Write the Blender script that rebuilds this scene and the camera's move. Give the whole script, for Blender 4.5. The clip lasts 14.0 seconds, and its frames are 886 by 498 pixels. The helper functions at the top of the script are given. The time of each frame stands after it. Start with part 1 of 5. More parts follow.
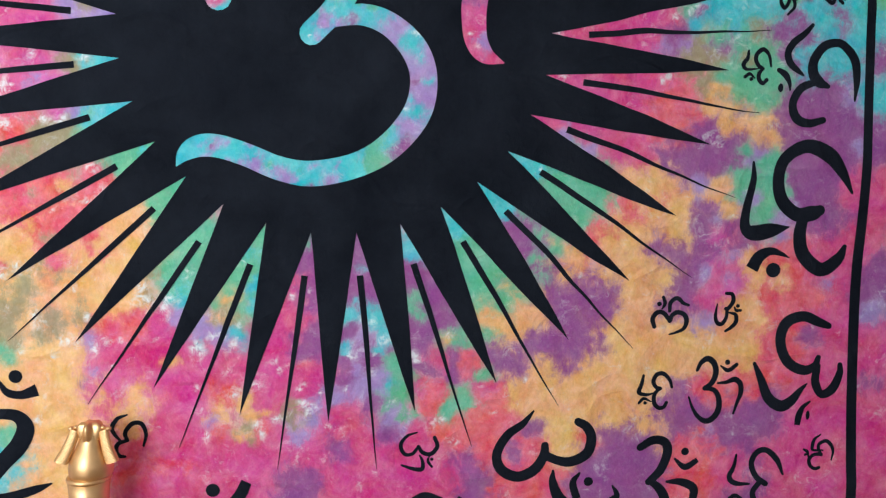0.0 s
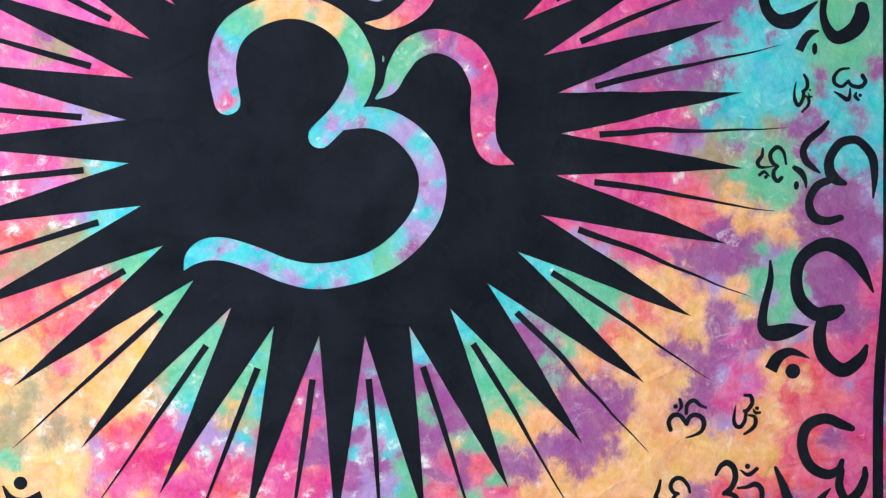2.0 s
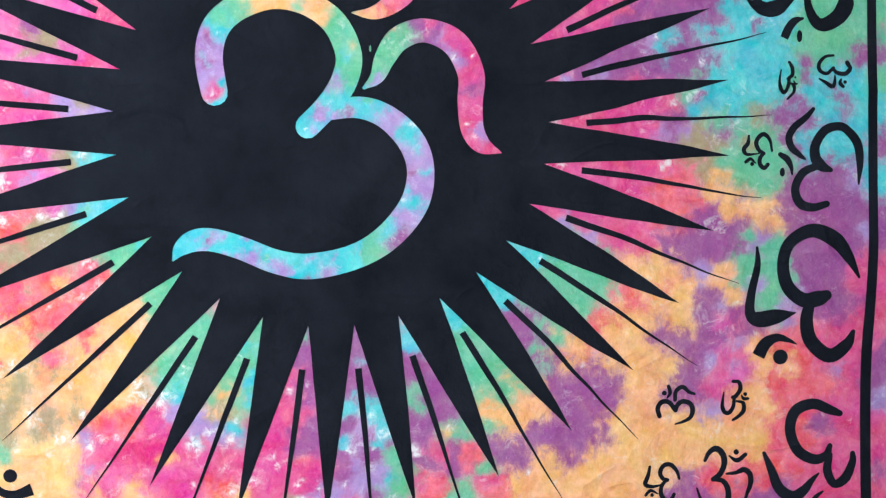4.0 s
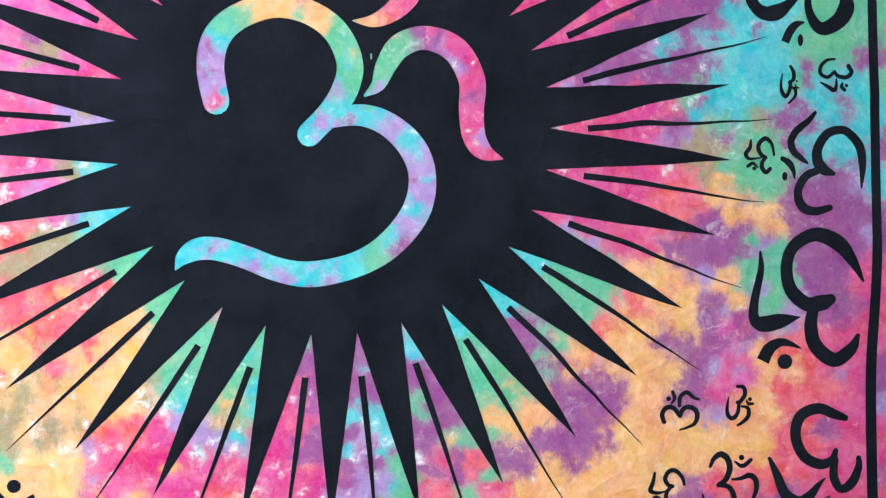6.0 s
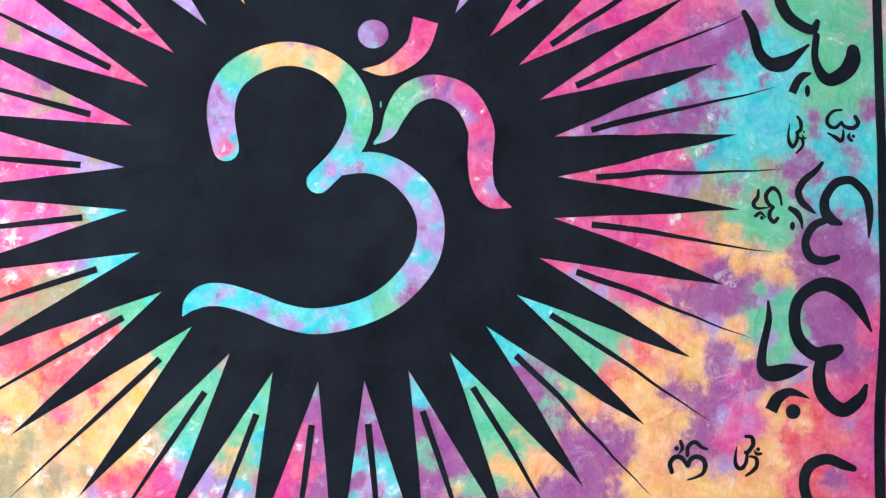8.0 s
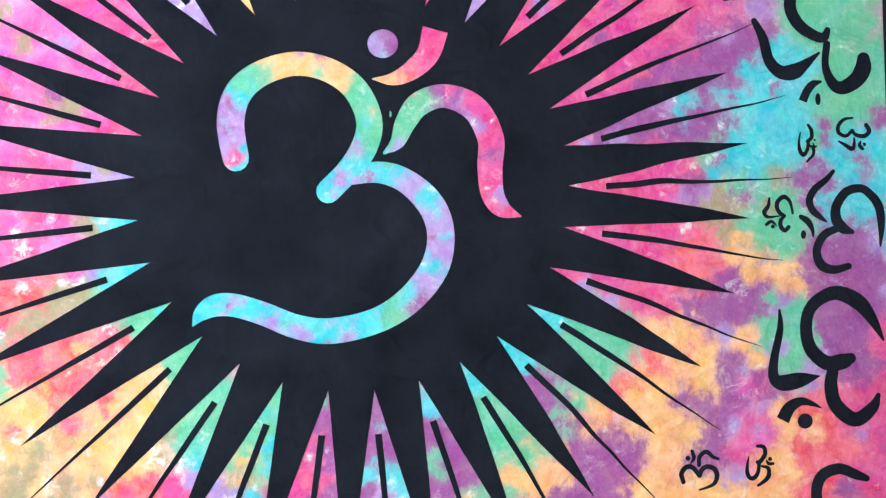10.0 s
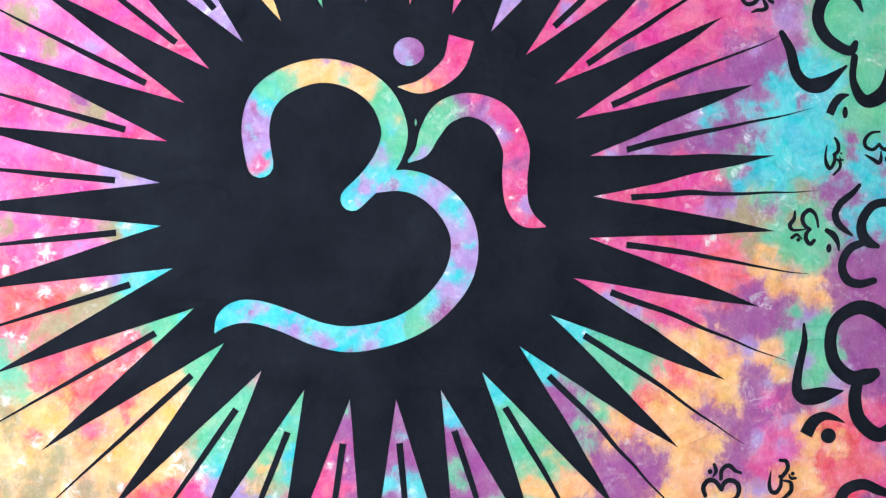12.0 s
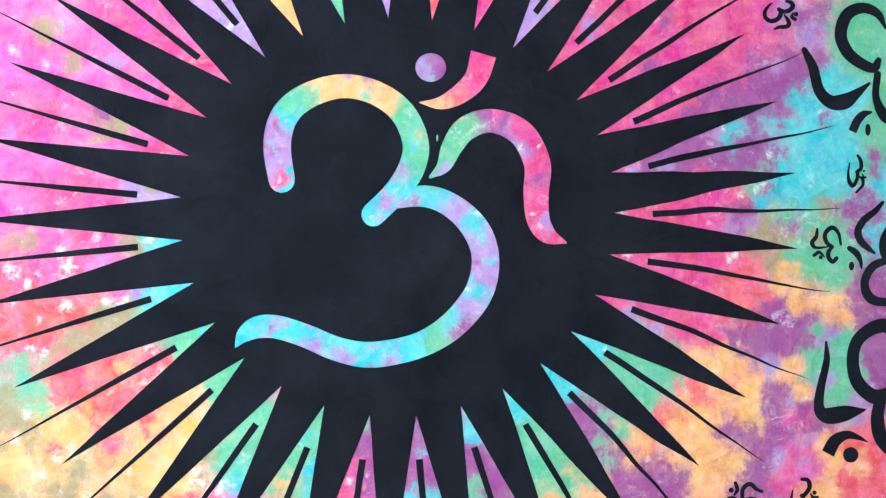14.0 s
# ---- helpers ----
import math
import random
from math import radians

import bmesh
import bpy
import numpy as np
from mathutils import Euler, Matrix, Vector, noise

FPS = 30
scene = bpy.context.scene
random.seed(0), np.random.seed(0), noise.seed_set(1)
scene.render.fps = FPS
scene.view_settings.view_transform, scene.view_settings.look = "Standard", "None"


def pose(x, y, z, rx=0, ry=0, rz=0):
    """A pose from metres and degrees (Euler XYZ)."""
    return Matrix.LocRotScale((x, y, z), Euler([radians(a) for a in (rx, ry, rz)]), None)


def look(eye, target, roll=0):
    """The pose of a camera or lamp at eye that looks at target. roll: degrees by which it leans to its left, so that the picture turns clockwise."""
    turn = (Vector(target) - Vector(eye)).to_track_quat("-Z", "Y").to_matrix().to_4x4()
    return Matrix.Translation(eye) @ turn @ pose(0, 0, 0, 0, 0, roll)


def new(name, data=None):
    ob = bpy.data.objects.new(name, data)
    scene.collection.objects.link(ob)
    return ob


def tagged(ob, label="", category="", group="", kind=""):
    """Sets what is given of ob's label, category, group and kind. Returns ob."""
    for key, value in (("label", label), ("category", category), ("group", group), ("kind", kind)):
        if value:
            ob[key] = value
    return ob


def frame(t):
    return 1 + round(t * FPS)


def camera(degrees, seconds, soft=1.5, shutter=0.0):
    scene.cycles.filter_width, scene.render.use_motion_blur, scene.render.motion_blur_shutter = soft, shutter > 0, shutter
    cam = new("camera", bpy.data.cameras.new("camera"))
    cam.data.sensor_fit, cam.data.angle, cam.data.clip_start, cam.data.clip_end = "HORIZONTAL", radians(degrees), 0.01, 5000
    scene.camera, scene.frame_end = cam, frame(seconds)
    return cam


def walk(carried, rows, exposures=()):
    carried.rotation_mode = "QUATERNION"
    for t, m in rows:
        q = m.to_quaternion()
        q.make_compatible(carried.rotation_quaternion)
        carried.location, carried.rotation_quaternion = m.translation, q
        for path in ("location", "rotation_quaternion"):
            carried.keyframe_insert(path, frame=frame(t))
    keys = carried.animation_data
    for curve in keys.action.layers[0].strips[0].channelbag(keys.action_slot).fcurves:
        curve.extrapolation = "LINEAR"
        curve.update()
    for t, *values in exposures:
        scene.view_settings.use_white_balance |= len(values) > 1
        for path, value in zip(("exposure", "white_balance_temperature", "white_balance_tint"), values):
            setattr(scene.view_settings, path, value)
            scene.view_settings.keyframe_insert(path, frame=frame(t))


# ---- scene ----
from mathutils import noise
from mathutils.geometry import delaunay_2d_cdt

# ------------------------------------------------------------------ camera
cam = camera(62.0, 14.0, soft=1.25)
PATH = [
    (0, (0.133, -1.476, 1.192), (0.238, 0.517, 1.053), 0.8),
    (0.2, (0.12, -1.466, 1.223), (0.196, 0.526, 1.065), 0.6),
    (0.3, (0.131, -1.465, 1.259), (0.201, 0.526, 1.085), 0.3),
    (0.5, (0.139, -1.468, 1.237), (0.229, 0.528, 1.143), 1.2),
    (0.7, (0.174, -1.462, 1.285), (0.259, 0.532, 1.153), 1.1),
    (0.8, (0.188, -1.459, 1.323), (0.262, 0.535, 1.187), 0.9),
    (1, (0.166, -1.46, 1.318), (0.224, 0.539, 1.275), 0.6),
    (1.5, (0.139, -1.453, 1.34), (0.203, 0.545, 1.277), 0.1),
    (2, (0.146, -1.448, 1.334), (0.206, 0.55, 1.275), 0.5),
    (2.5, (0.143, -1.449, 1.333), (0.213, 0.549, 1.273), 0.3),
    (5, (0.166, -1.453, 1.306), (0.24, 0.544, 1.244), -0.0),
    (5.5, (0.163, -1.452, 1.311), (0.233, 0.546, 1.252), 0.2),
    (6, (0.159, -1.451, 1.316), (0.226, 0.548, 1.271), -0.4),
    (6.5, (0.154, -1.45, 1.318), (0.223, 0.548, 1.276), -0.6),
    (7, (0.155, -1.45, 1.328), (0.223, 0.549, 1.292), -0.1),
    (7.5, (0.15, -1.45, 1.35), (0.213, 0.549, 1.339), 0.1),
    (8, (0.142, -1.45, 1.377), (0.211, 0.549, 1.377), -0.0),
    (10.5, (0.122, -1.446, 1.392), (0.18, 0.553, 1.403), -0.1),
    (11, (0.113, -1.445, 1.399), (0.166, 0.554, 1.406), 0.1),
    (11.5, (0.105, -1.444, 1.403), (0.153, 0.555, 1.415), 0.4),
    (12, (0.087, -1.441, 1.404), (0.141, 0.558, 1.417), 0.6),
    (12.5, (0.077, -1.44, 1.412), (0.125, 0.56, 1.429), 0.7),
    (13, (0.067, -1.439, 1.413), (0.111, 0.561, 1.436), 0.9),
    (13.5, (0.057, -1.437, 1.417), (0.098, 0.563, 1.442), 0.9),
    (14, (0.056, -1.439, 1.425), (0.096, 0.56, 1.451), 0.9),
]

EXPOSURES = [(0.0, -0.65, 6620, 10), (0.5, -0.62, 6600, 10), (1.0, -0.36, 6560, 10), (1.5, -0.18, 6520, 10), (2.0, -0.18, 6500, 10), (5.0, -0.2, 6480, 10),
             (8.0, -0.04, 6420, 10), (11.0, 0.04, 6400, 10), (14.0, 0.04, 6380, 10)]
walk(cam, [(t, look(eye, target, roll)) for t, eye, target, roll in PATH], EXPOSURES)

# ------------------------------------------------------------------ light
world = bpy.data.worlds.new("sky")
scene.world = world
world.use_nodes = True
wn = world.node_tree
sky = wn.nodes.new("ShaderNodeTexSky")
sky.sky_type, sky.sun_disc = "NISHITA", False
sky.sun_elevation, sky.sun_rotation = radians(35), radians(120)
wn.links.new(sky.outputs[0], wn.nodes["Background"].inputs[0])
wn.nodes["Background"].inputs[1].default_value = 0.1


def window_light(name, x, y, z, width, height, power, colour, aim):
    """Daylight that comes in through one window opening."""
    lamp = bpy.data.lights.new(name, "AREA")
    lamp.shape, lamp.size, lamp.size_y, lamp.energy, lamp.color = "RECTANGLE", width, height, power, colour
    ob = new(name, lamp)
    ob.matrix_world = look((x, y, z), aim)
    return ob


window_light("daylight_left", -1.65, -3.24, 1.55, 1.5, 1.5, 142, (0.925, 0.965, 1.0), (-1.65, 0, 1.55))
window_light("daylight_right", 1.45, -3.24, 1.6, 0.9, 1.5, 6, (1.0, 0.97, 0.95), (1.45, 0, 1.6))

# ------------------------------------------------------------------ shape helpers
CX, CZ = -0.002, 1.504      # middle of the printed sun, in the room


def part(name, bm, material, parent=None, label=""):
    me = bpy.data.meshes.new(name)
    bm.to_mesh(me)
    bm.free()
    me.materials.append(material)
    ob = new(name, me)
    ob.parent = parent
    if label:
        tagged(ob, label)
    return ob


def box(bm, x0, y0, z0, x1, y1, z1):
    bmesh.ops.create_cube(bm, size=1, matrix=Matrix.Translation(((x0 + x1) / 2, (y0 + y1) / 2, (z0 + z1) / 2))
                          @ Matrix.Diagonal((x1 - x0, y1 - y0, z1 - z0, 1)))


def smooth(ob):
    for p in ob.data.polygons:
        p.use_smooth = True
    return ob


def ripple(x, z):
    """How far the hanging cloth bulges off the wall (metres), at x and z in the room."""
    x, z = np.asarray(x, float), np.asarray(z, float)
    y = 0.0022 * np.sin(3.1 * x + 1.7 * z) + 0.0016 * np.sin(7.3 * x - 2.2 * z + 1.0)
    y = y + 0.0009 * np.sin(15.0 * x + 4.0 * np.sin(2.3 * z)) + 0.0006 * np.sin(19.0 * z + 3.0 * np.sin(2.9 * x))
    # old packing folds, pressed flat
    for zf, depth, wide in ((1.60, 0.0022, 0.016), (0.612, 0.002, 0.02)):
        y = y - depth * np.exp(-((z - zf - 0.006 * np.sin(4 * x)) / wide) ** 2)
    # one sharper fold low on the left, that dies out to both sides
    y = y - 0.0036 * np.exp(-((z - 0.949 - 0.01 * np.sin(9 * x)) / 0.017) ** 2) * np.exp(-((x + 0.21) / 0.22) ** 2)
    # doubled hem along the side
    y = y - 0.0016 / (1 + np.exp(-(x - 1.095 + 0.03 * (z - 1.5)) / 0.0012))
    for xf, depth in ((-0.56, 0.0012), (0.03, 0.0008), (0.62, 0.0010)):
        y = y - depth * np.exp(-((x - xf - 0.004 * np.sin(5 * z)) / 0.02) ** 2)
    return y


def chain(points, steps=7):
    """A smooth line through (x, y, width) points."""
    p = [Vector(q) for q in points]
    p = [p[0] * 2 - p[1]] + p + [p[-1] * 2 - p[-2]]
    out = []
    for a, b, c, d in zip(p, p[1:], p[2:], p[3:]):
        for i in range(steps):
            u = i / steps
            out.append(0.5 * (2 * b + (c - a) * u + (2 * a - 5 * b + 4 * c - d) * u * u + (3 * b - a - 3 * c + d) * u ** 3))
    out.append(p[-2])
    return out


def brush(points, steps=7):
    """The outline of one brush stroke through (x, y, width) points in centimetres. A width below zero ends square."""
    square0, square1 = points[0][2] < 0, points[-1][2] < 0
    line = chain([(x, y, abs(w)) for x, y, w in points], steps)
    left, right = [], []
    for i, q in enumerate(line):
        d = line[min(i + 1, len(line) - 1)] - line[max(i - 1, 0)]
        n = Vector((-d.y, d.x)).normalized()
        w = max(q.z, 0.05) / 2
        left.append(Vector((q.x, q.y)) + n * w)
        right.append(Vector((q.x, q.y)) - n * w)

    def cap(a, b):
        m, r = (a + b) / 2, a - (a + b) / 2
        return [m + Matrix.Rotation(-math.pi * k / 7, 2) @ r for k in range(1, 7)] if r.length > 0.12 else []

    end = [] if square1 else cap(left[-1], right[-1])
    start = [] if square0 else cap(right[0], left[0])
    return [tuple(v) for v in left + end + right[::-1] + start]


def oval(x, y, rx, ry, n=28):
    return [(x + rx * math.cos(2 * math.pi * k / n), y + ry * math.sin(2 * math.pi * k / n)) for k in range(n)]


def inside(px, py, outline):
    """Winding test of many places against one outline."""
    wind = np.zeros(len(px), int)
    for (ax, ay), (bx, by) in zip(outline, outline[1:] + outline[:1]):
        side = (bx - ax) * (py - ay) - (by - ay) * (px - ax)
        wind += ((ay <= py) & (by > py) & (side > 0)).astype(int)
        wind -= ((ay > py) & (by <= py) & (side < 0)).astype(int)
    return wind != 0


def ink(name, shapes, material, parent, holes=(), pitch=1.0, lift=0.0012, label=""):
    """A print on the cloth: the union of outlines (centimetres from the sun's middle) less the holes, lying on its ripples."""
    verts, edges = [], []
    for outline in list(shapes) + list(holes):
        first = len(verts)
        verts += [Vector(q) for q in outline]
        edges += [(first + k, first + (k + 1) % len(outline)) for k in range(len(outline))]
    xs, ys = [v.x for v in verts], [v.y for v in verts]
    for i in range(int((max(xs) - min(xs)) / pitch) + 1):
        for j in range(int((max(ys) - min(ys)) / pitch) + 1):
            verts.append(Vector((min(xs) + (i + 0.37) * pitch, min(ys) + (j + 0.41) * pitch)))
    v2, _, faces, *_ = delaunay_2d_cdt(verts, edges, [], 0, 0.0005)
    co = np.array([tuple(v) for v in v2])
    tri = np.array([f for f in faces if len(f) == 3])
    mid = co[tri].mean(1)
    keep = np.zeros(len(tri), bool)
    for o in shapes:
        keep |= inside(mid[:, 0], mid[:, 1], list(o))
    for o in holes:
        keep &= ~inside(mid[:, 0], mid[:, 1], list(o))
    tri = tri[keep]
    used, tri = np.unique(tri, return_inverse=True)
    tri = tri.reshape(-1, 3)
    co = co[used] / 100
    x, z = co[:, 0] + CX, co[:, 1] + CZ
    y = ripple(x, z) - lift
    me = bpy.data.meshes.new(name)
    me.from_pydata(np.column_stack([x, y, z]).tolist(), [], tri.tolist())
    me.materials.append(material)
    me.update()
    if len(me.polygons) and me.polygons[0].normal.y > 0:
        me.flip_normals()
    ob = new(name, me)
    ob.parent = parent
    if label:
        tagged(ob, label)
    return smooth(ob)


# ------------------------------------------------------------------ materials
def shader(name):
    m = bpy.data.materials.new(name)
    m.use_nodes = True
    return m, m.node_tree, m.node_tree.nodes["Principled BSDF"]


def add(tree, kind, **values):
    n = tree.nodes.new(kind)
    for key, value in values.items():
        n.inputs[key].default_value = value
    return n


def maths(tree, op, a, b=None, c=None, clamp=False):
    n = tree.nodes.new("ShaderNodeMath")
    n.operation, n.use_clamp = op, clamp
    for k, v in enumerate((a, b, c)):
        if v is None:
            continue
        if isinstance(v, (int, float)):
            n.inputs[k].default_value = v
        else:
            tree.links.new(v, n.inputs[k])
    return n.outputs[0]


def linear(r, g, b):
    return tuple((c / 255 / 12.92) if c / 255 <= 0.04045 else ((c / 255 + 0.055) / 1.055) ** 2.4 for c in (r, g, b)) + (1.0,)


def weave(tree, bsdf, strength=0.25):
    """Cotton: fine threads both ways, and a soft crumple."""
    place = tree.nodes.new("ShaderNodeTexCoord").outputs["Object"]
    crumple = add(tree, "ShaderNodeTexNoise", Scale=52.0, Detail=5.0, Roughness=0.62)
    squeeze = tree.nodes.new("ShaderNodeMapping")
    squeeze.inputs["Scale"].default_value = (1.25, 1.0, 0.8)
    squeeze.inputs["Rotation"].default_value = (0, radians(18), 0)
    tree.links.new(place, squeeze.inputs[0])
    tree.links.new(squeeze.outputs[0], crumple.inputs["Vector"])
    broad = add(tree, "ShaderNodeTexNoise", Scale=9.0, Detail=3.0, Roughness=0.5)
    tree.links.new(place, broad.inputs["Vector"])
    threads = add(tree, "ShaderNodeTexNoise", Scale=700.0, Detail=1.0)
    tree.links.new(place, threads.inputs["Vector"])
    crinkle = add(tree, "ShaderNodeTexNoise", Scale=120.0, Detail=3.0, Roughness=0.55, Distortion=1.2)
    tree.links.new(squeeze.outputs[0], crinkle.inputs["Vector"])
    wrinkle = add(tree, "ShaderNodeTexNoise", Scale=8.0, Detail=2.0, Roughness=0.45, Distortion=0.8)
    lie = tree.nodes.new("ShaderNodeMapping")
    lie.inputs["Scale"].default_value = (0.75, 1.0, 1.2)
    lie.inputs["Rotation"].default_value = (0, radians(-24), 0)
    tree.links.new(place, lie.inputs[0])
    tree.links.new(lie.outputs[0], wrinkle.inputs["Vector"])
    crease = maths(tree, "SUBTRACT", 1.0, maths(tree, "MULTIPLY", maths(tree, "ABSOLUTE", maths(tree, "SUBTRACT", wrinkle.outputs[0], 0.5)), 7.0), clamp=True)
    fine = maths(tree, "MULTIPLY_ADD", crease, 0.0050, maths(tree, "MULTIPLY", crinkle.outputs[0], 0.0014))
    height = maths(tree, "ADD", fine, maths(tree, "MULTIPLY_ADD", crumple.outputs[0], 0.0052, maths(tree, "MULTIPLY_ADD", broad.outputs[0], 0.01, maths(tree, "MULTIPLY", threads.outputs[0], 0.0004))))
    bump = add(tree, "ShaderNodeBump", Strength=strength, Distance=1.0)
    tree.links.new(height, bump.inputs["Height"])
    tree.links.new(bump.outputs[0], bsdf.inputs["Normal"])


DYES = {  # colour of each dye on the cotton
    "orange": linear(236, 182, 122), "purple": linear(151, 84, 153), "teal": linear(66, 199, 213), "green": linear(94, 192, 156),
    "coral": linear(228, 96, 116), "lilac": linear(166, 142, 206), "olive": linear(160, 152, 120), "rose": linear(212, 74, 141),
    "pink": linear(212, 98, 174),
}
LAYERS = {"dye_a": ("orange", "purple", "teal", "green"), "dye_b": ("coral", "olive", "white", "lilac"), "dye_c": ("rose", "pink")}


def dyed_cotton():
    m, tree, bsdf = shader("dyed_cotton")
    place = tree.nodes.new("ShaderNodeTexCoord").outputs["Object"]
    weights = {}
    for layer, names in LAYERS.items():
        attr = tree.nodes.new("ShaderNodeAttribute")
        attr.attribute_name = layer
        split = tree.nodes.new("ShaderNodeSeparateColor")
        tree.links.new(attr.outputs["Color"], split.inputs[0])
        for n, socket in zip(names, list(split.outputs)[:3] + [attr.outputs["Alpha"]]):
            weights[n] = socket
    # ragged bleeding of the dyes: each front is broken up by its own noise
    noises = []
    for scale, shift in ((24.0, 0.0), (30.0, 7.3), (20.0, 15.1)):
        mp = tree.nodes.new("ShaderNodeMapping")
        mp.inputs["Location"].default_value = (shift, shift, shift)
        tree.links.new(place, mp.inputs[0])
        n = add(tree, "ShaderNodeTexNoise", Scale=scale, Detail=9.0, Roughness=0.68, Distortion=0.6)
        tree.links.new(mp.outputs[0], n.inputs["Vector"])
        split = tree.nodes.new("ShaderNodeSeparateColor")
        tree.links.new(n.outputs["Color"], split.inputs[0])
        noises += list(split.outputs)[:3]
    # finer feathering, drawn out along the creases of the bundle
    lean = tree.nodes.new("ShaderNodeMapping")
    lean.inputs["Scale"].default_value = (1.5, 1.0, 0.6)
    lean.inputs["Rotation"].default_value = (0, radians(25), 0)
    tree.links.new(place, lean.inputs[0])
    n = add(tree, "ShaderNodeTexNoise", Scale=46.0, Detail=6.0, Roughness=0.68, Distortion=2.2)
    tree.links.new(lean.outputs[0], n.inputs["Vector"])
    split = tree.nodes.new("ShaderNodeSeparateColor")
    tree.links.new(n.outputs["Color"], split.inputs[0])
    feathers = list(split.outputs)[:3]
    total, mixed, most = None, None, 0.0
    for k, name in enumerate(("orange", "purple", "teal", "green", "coral", "olive", "pink", "lilac", "rose")):
        ragged = maths(tree, "MULTIPLY_ADD", noises[k], 10.5, maths(tree, "MULTIPLY_ADD", feathers[k % 3], 4.5, -7.5))
        w = maths(tree, "MULTIPLY", maths(tree, "POWER", maths(tree, "ADD", weights[name], 0.02 if name == "pink" else 0.0), 1.3), maths(tree, "POWER", 2.72, ragged))
        tint = tree.nodes.new("ShaderNodeVectorMath")
        tint.operation = "SCALE"
        tint.inputs[0].default_value = DYES[name][:3]
        tree.links.new(w, tint.inputs["Scale"])
        most = maths(tree, "MAXIMUM", w, most)
        total = w if total is None else maths(tree, "ADD", total, w)
        if mixed is None:
            mixed = tint.outputs[0]
        else:
            s = tree.nodes.new("ShaderNodeVectorMath")
            s.operation = "ADD"
            tree.links.new(mixed, s.inputs[0])
            tree.links.new(tint.outputs[0], s.inputs[1])
            mixed = s.outputs[0]
    share = tree.nodes.new("ShaderNodeVectorMath")
    share.operation = "SCALE"
    tree.links.new(mixed, share.inputs[0])
    tree.links.new(maths(tree, "DIVIDE", 1.0, total), share.inputs["Scale"])
    # undyed flecks where the cloth was knotted: torn patches at the knots, and stray short veins
    fleck = add(tree, "ShaderNodeTexNoise", Scale=58.0, Detail=5.0, Roughness=0.6, Distortion=1.3)
    tree.links.new(place, fleck.inputs["Vector"])
    torn = maths(tree, "MULTIPLY_ADD", fleck.outputs[0], 5.6, -3.05)
    knot = maths(tree, "ADD", maths(tree, "MULTIPLY", weights["white"], 1.15), maths(tree, "MULTIPLY", torn, maths(tree, "MULTIPLY_ADD", weights["white"], 1.2, 0.1, clamp=True)), clamp=True)
    vein = add(tree, "ShaderNodeTexNoise", Scale=26.0, Detail=4.0, Roughness=0.6, Distortion=0.8)
    tree.links.new(place, vein.inputs["Vector"])
    ridge = maths(tree, "SUBTRACT", 1.0, maths(tree, "MULTIPLY", maths(tree, "ABSOLUTE", maths(tree, "SUBTRACT", vein.outputs[0], 0.5)), 15.0), clamp=True)
    spread = maths(tree, "ADD", maths(tree, "MULTIPLY_ADD", noises[7], 4.6, -2.55), maths(tree, "MULTIPLY", weights["white"], 0.8), clamp=True)
    pale = maths(tree, "MAXIMUM", maths(tree, "MULTIPLY", knot, 0.82), maths(tree, "MULTIPLY", maths(tree, "MULTIPLY", ridge, spread), 0.8))
    # a thin pale fringe where two dyes met and pushed each other back
    fringe = maths(tree, "MULTIPLY_ADD", maths(tree, "DIVIDE", most, total), -2.6, 1.75, clamp=True)
    patchy = maths(tree, "MULTIPLY_ADD", noises[8], 3.0, -1.05, clamp=True)
    pale = maths(tree, "MAXIMUM", pale, maths(tree, "MULTIPLY", maths(tree, "MULTIPLY", fringe, patchy), 0.28))
    # hairlines left by the creases in the bundle
    hairs = add(tree, "ShaderNodeTexNoise", Scale=48.0, Detail=4.0, Roughness=0.55, Distortion=0.9)
    tree.links.new(place, hairs.inputs["Vector"])
    thin = maths(tree, "SUBTRACT", 1.0, maths(tree, "MULTIPLY", maths(tree, "ABSOLUTE", maths(tree, "SUBTRACT", hairs.outputs[0], 0.5)), 22.0), clamp=True)
    some = maths(tree, "MULTIPLY_ADD", noises[7], 2.6, -0.95, clamp=True)
    pale = maths(tree, "MAXIMUM", pale, maths(tree, "MULTIPLY", maths(tree, "MULTIPLY", thin, some), 0.08))
    bleach = tree.nodes.new("ShaderNodeMix")
    bleach.data_type = "RGBA"
    bleach.inputs[7].default_value = (0.78, 0.86, 0.90, 1)
    tree.links.new(pale, bleach.inputs[0])
    tree.links.new(share.outputs[0], bleach.inputs[6])
    # mottled uptake of the dye
    mottle = add(tree, "ShaderNodeTexNoise", Scale=70.0, Detail=4.0, Roughness=0.65)
    tree.links.new(place, mottle.inputs["Vector"])
    pull = tree.nodes.new("ShaderNodeMapping")
    pull.inputs["Scale"].default_value = (1.35, 1.0, 0.75)
    pull.inputs["Rotation"].default_value = (0, radians(-14), 0)
    tree.links.new(place, pull.inputs[0])
    fibre = add(tree, "ShaderNodeTexNoise", Scale=110.0, Detail=4.0, Roughness=0.6, Distortion=1.4)
    tree.links.new(pull.outputs[0], fibre.inputs["Vector"])
    uptake = maths(tree, "MULTIPLY_ADD", fibre.outputs[0], 0.32, maths(tree, "MULTIPLY_ADD", noises[8], 0.5, 0.51))
    hsv = tree.nodes.new("ShaderNodeHueSaturation")
    tree.links.new(maths(tree, "MULTIPLY_ADD", mottle.outputs[0], 0.28, uptake), hsv.inputs["Value"])
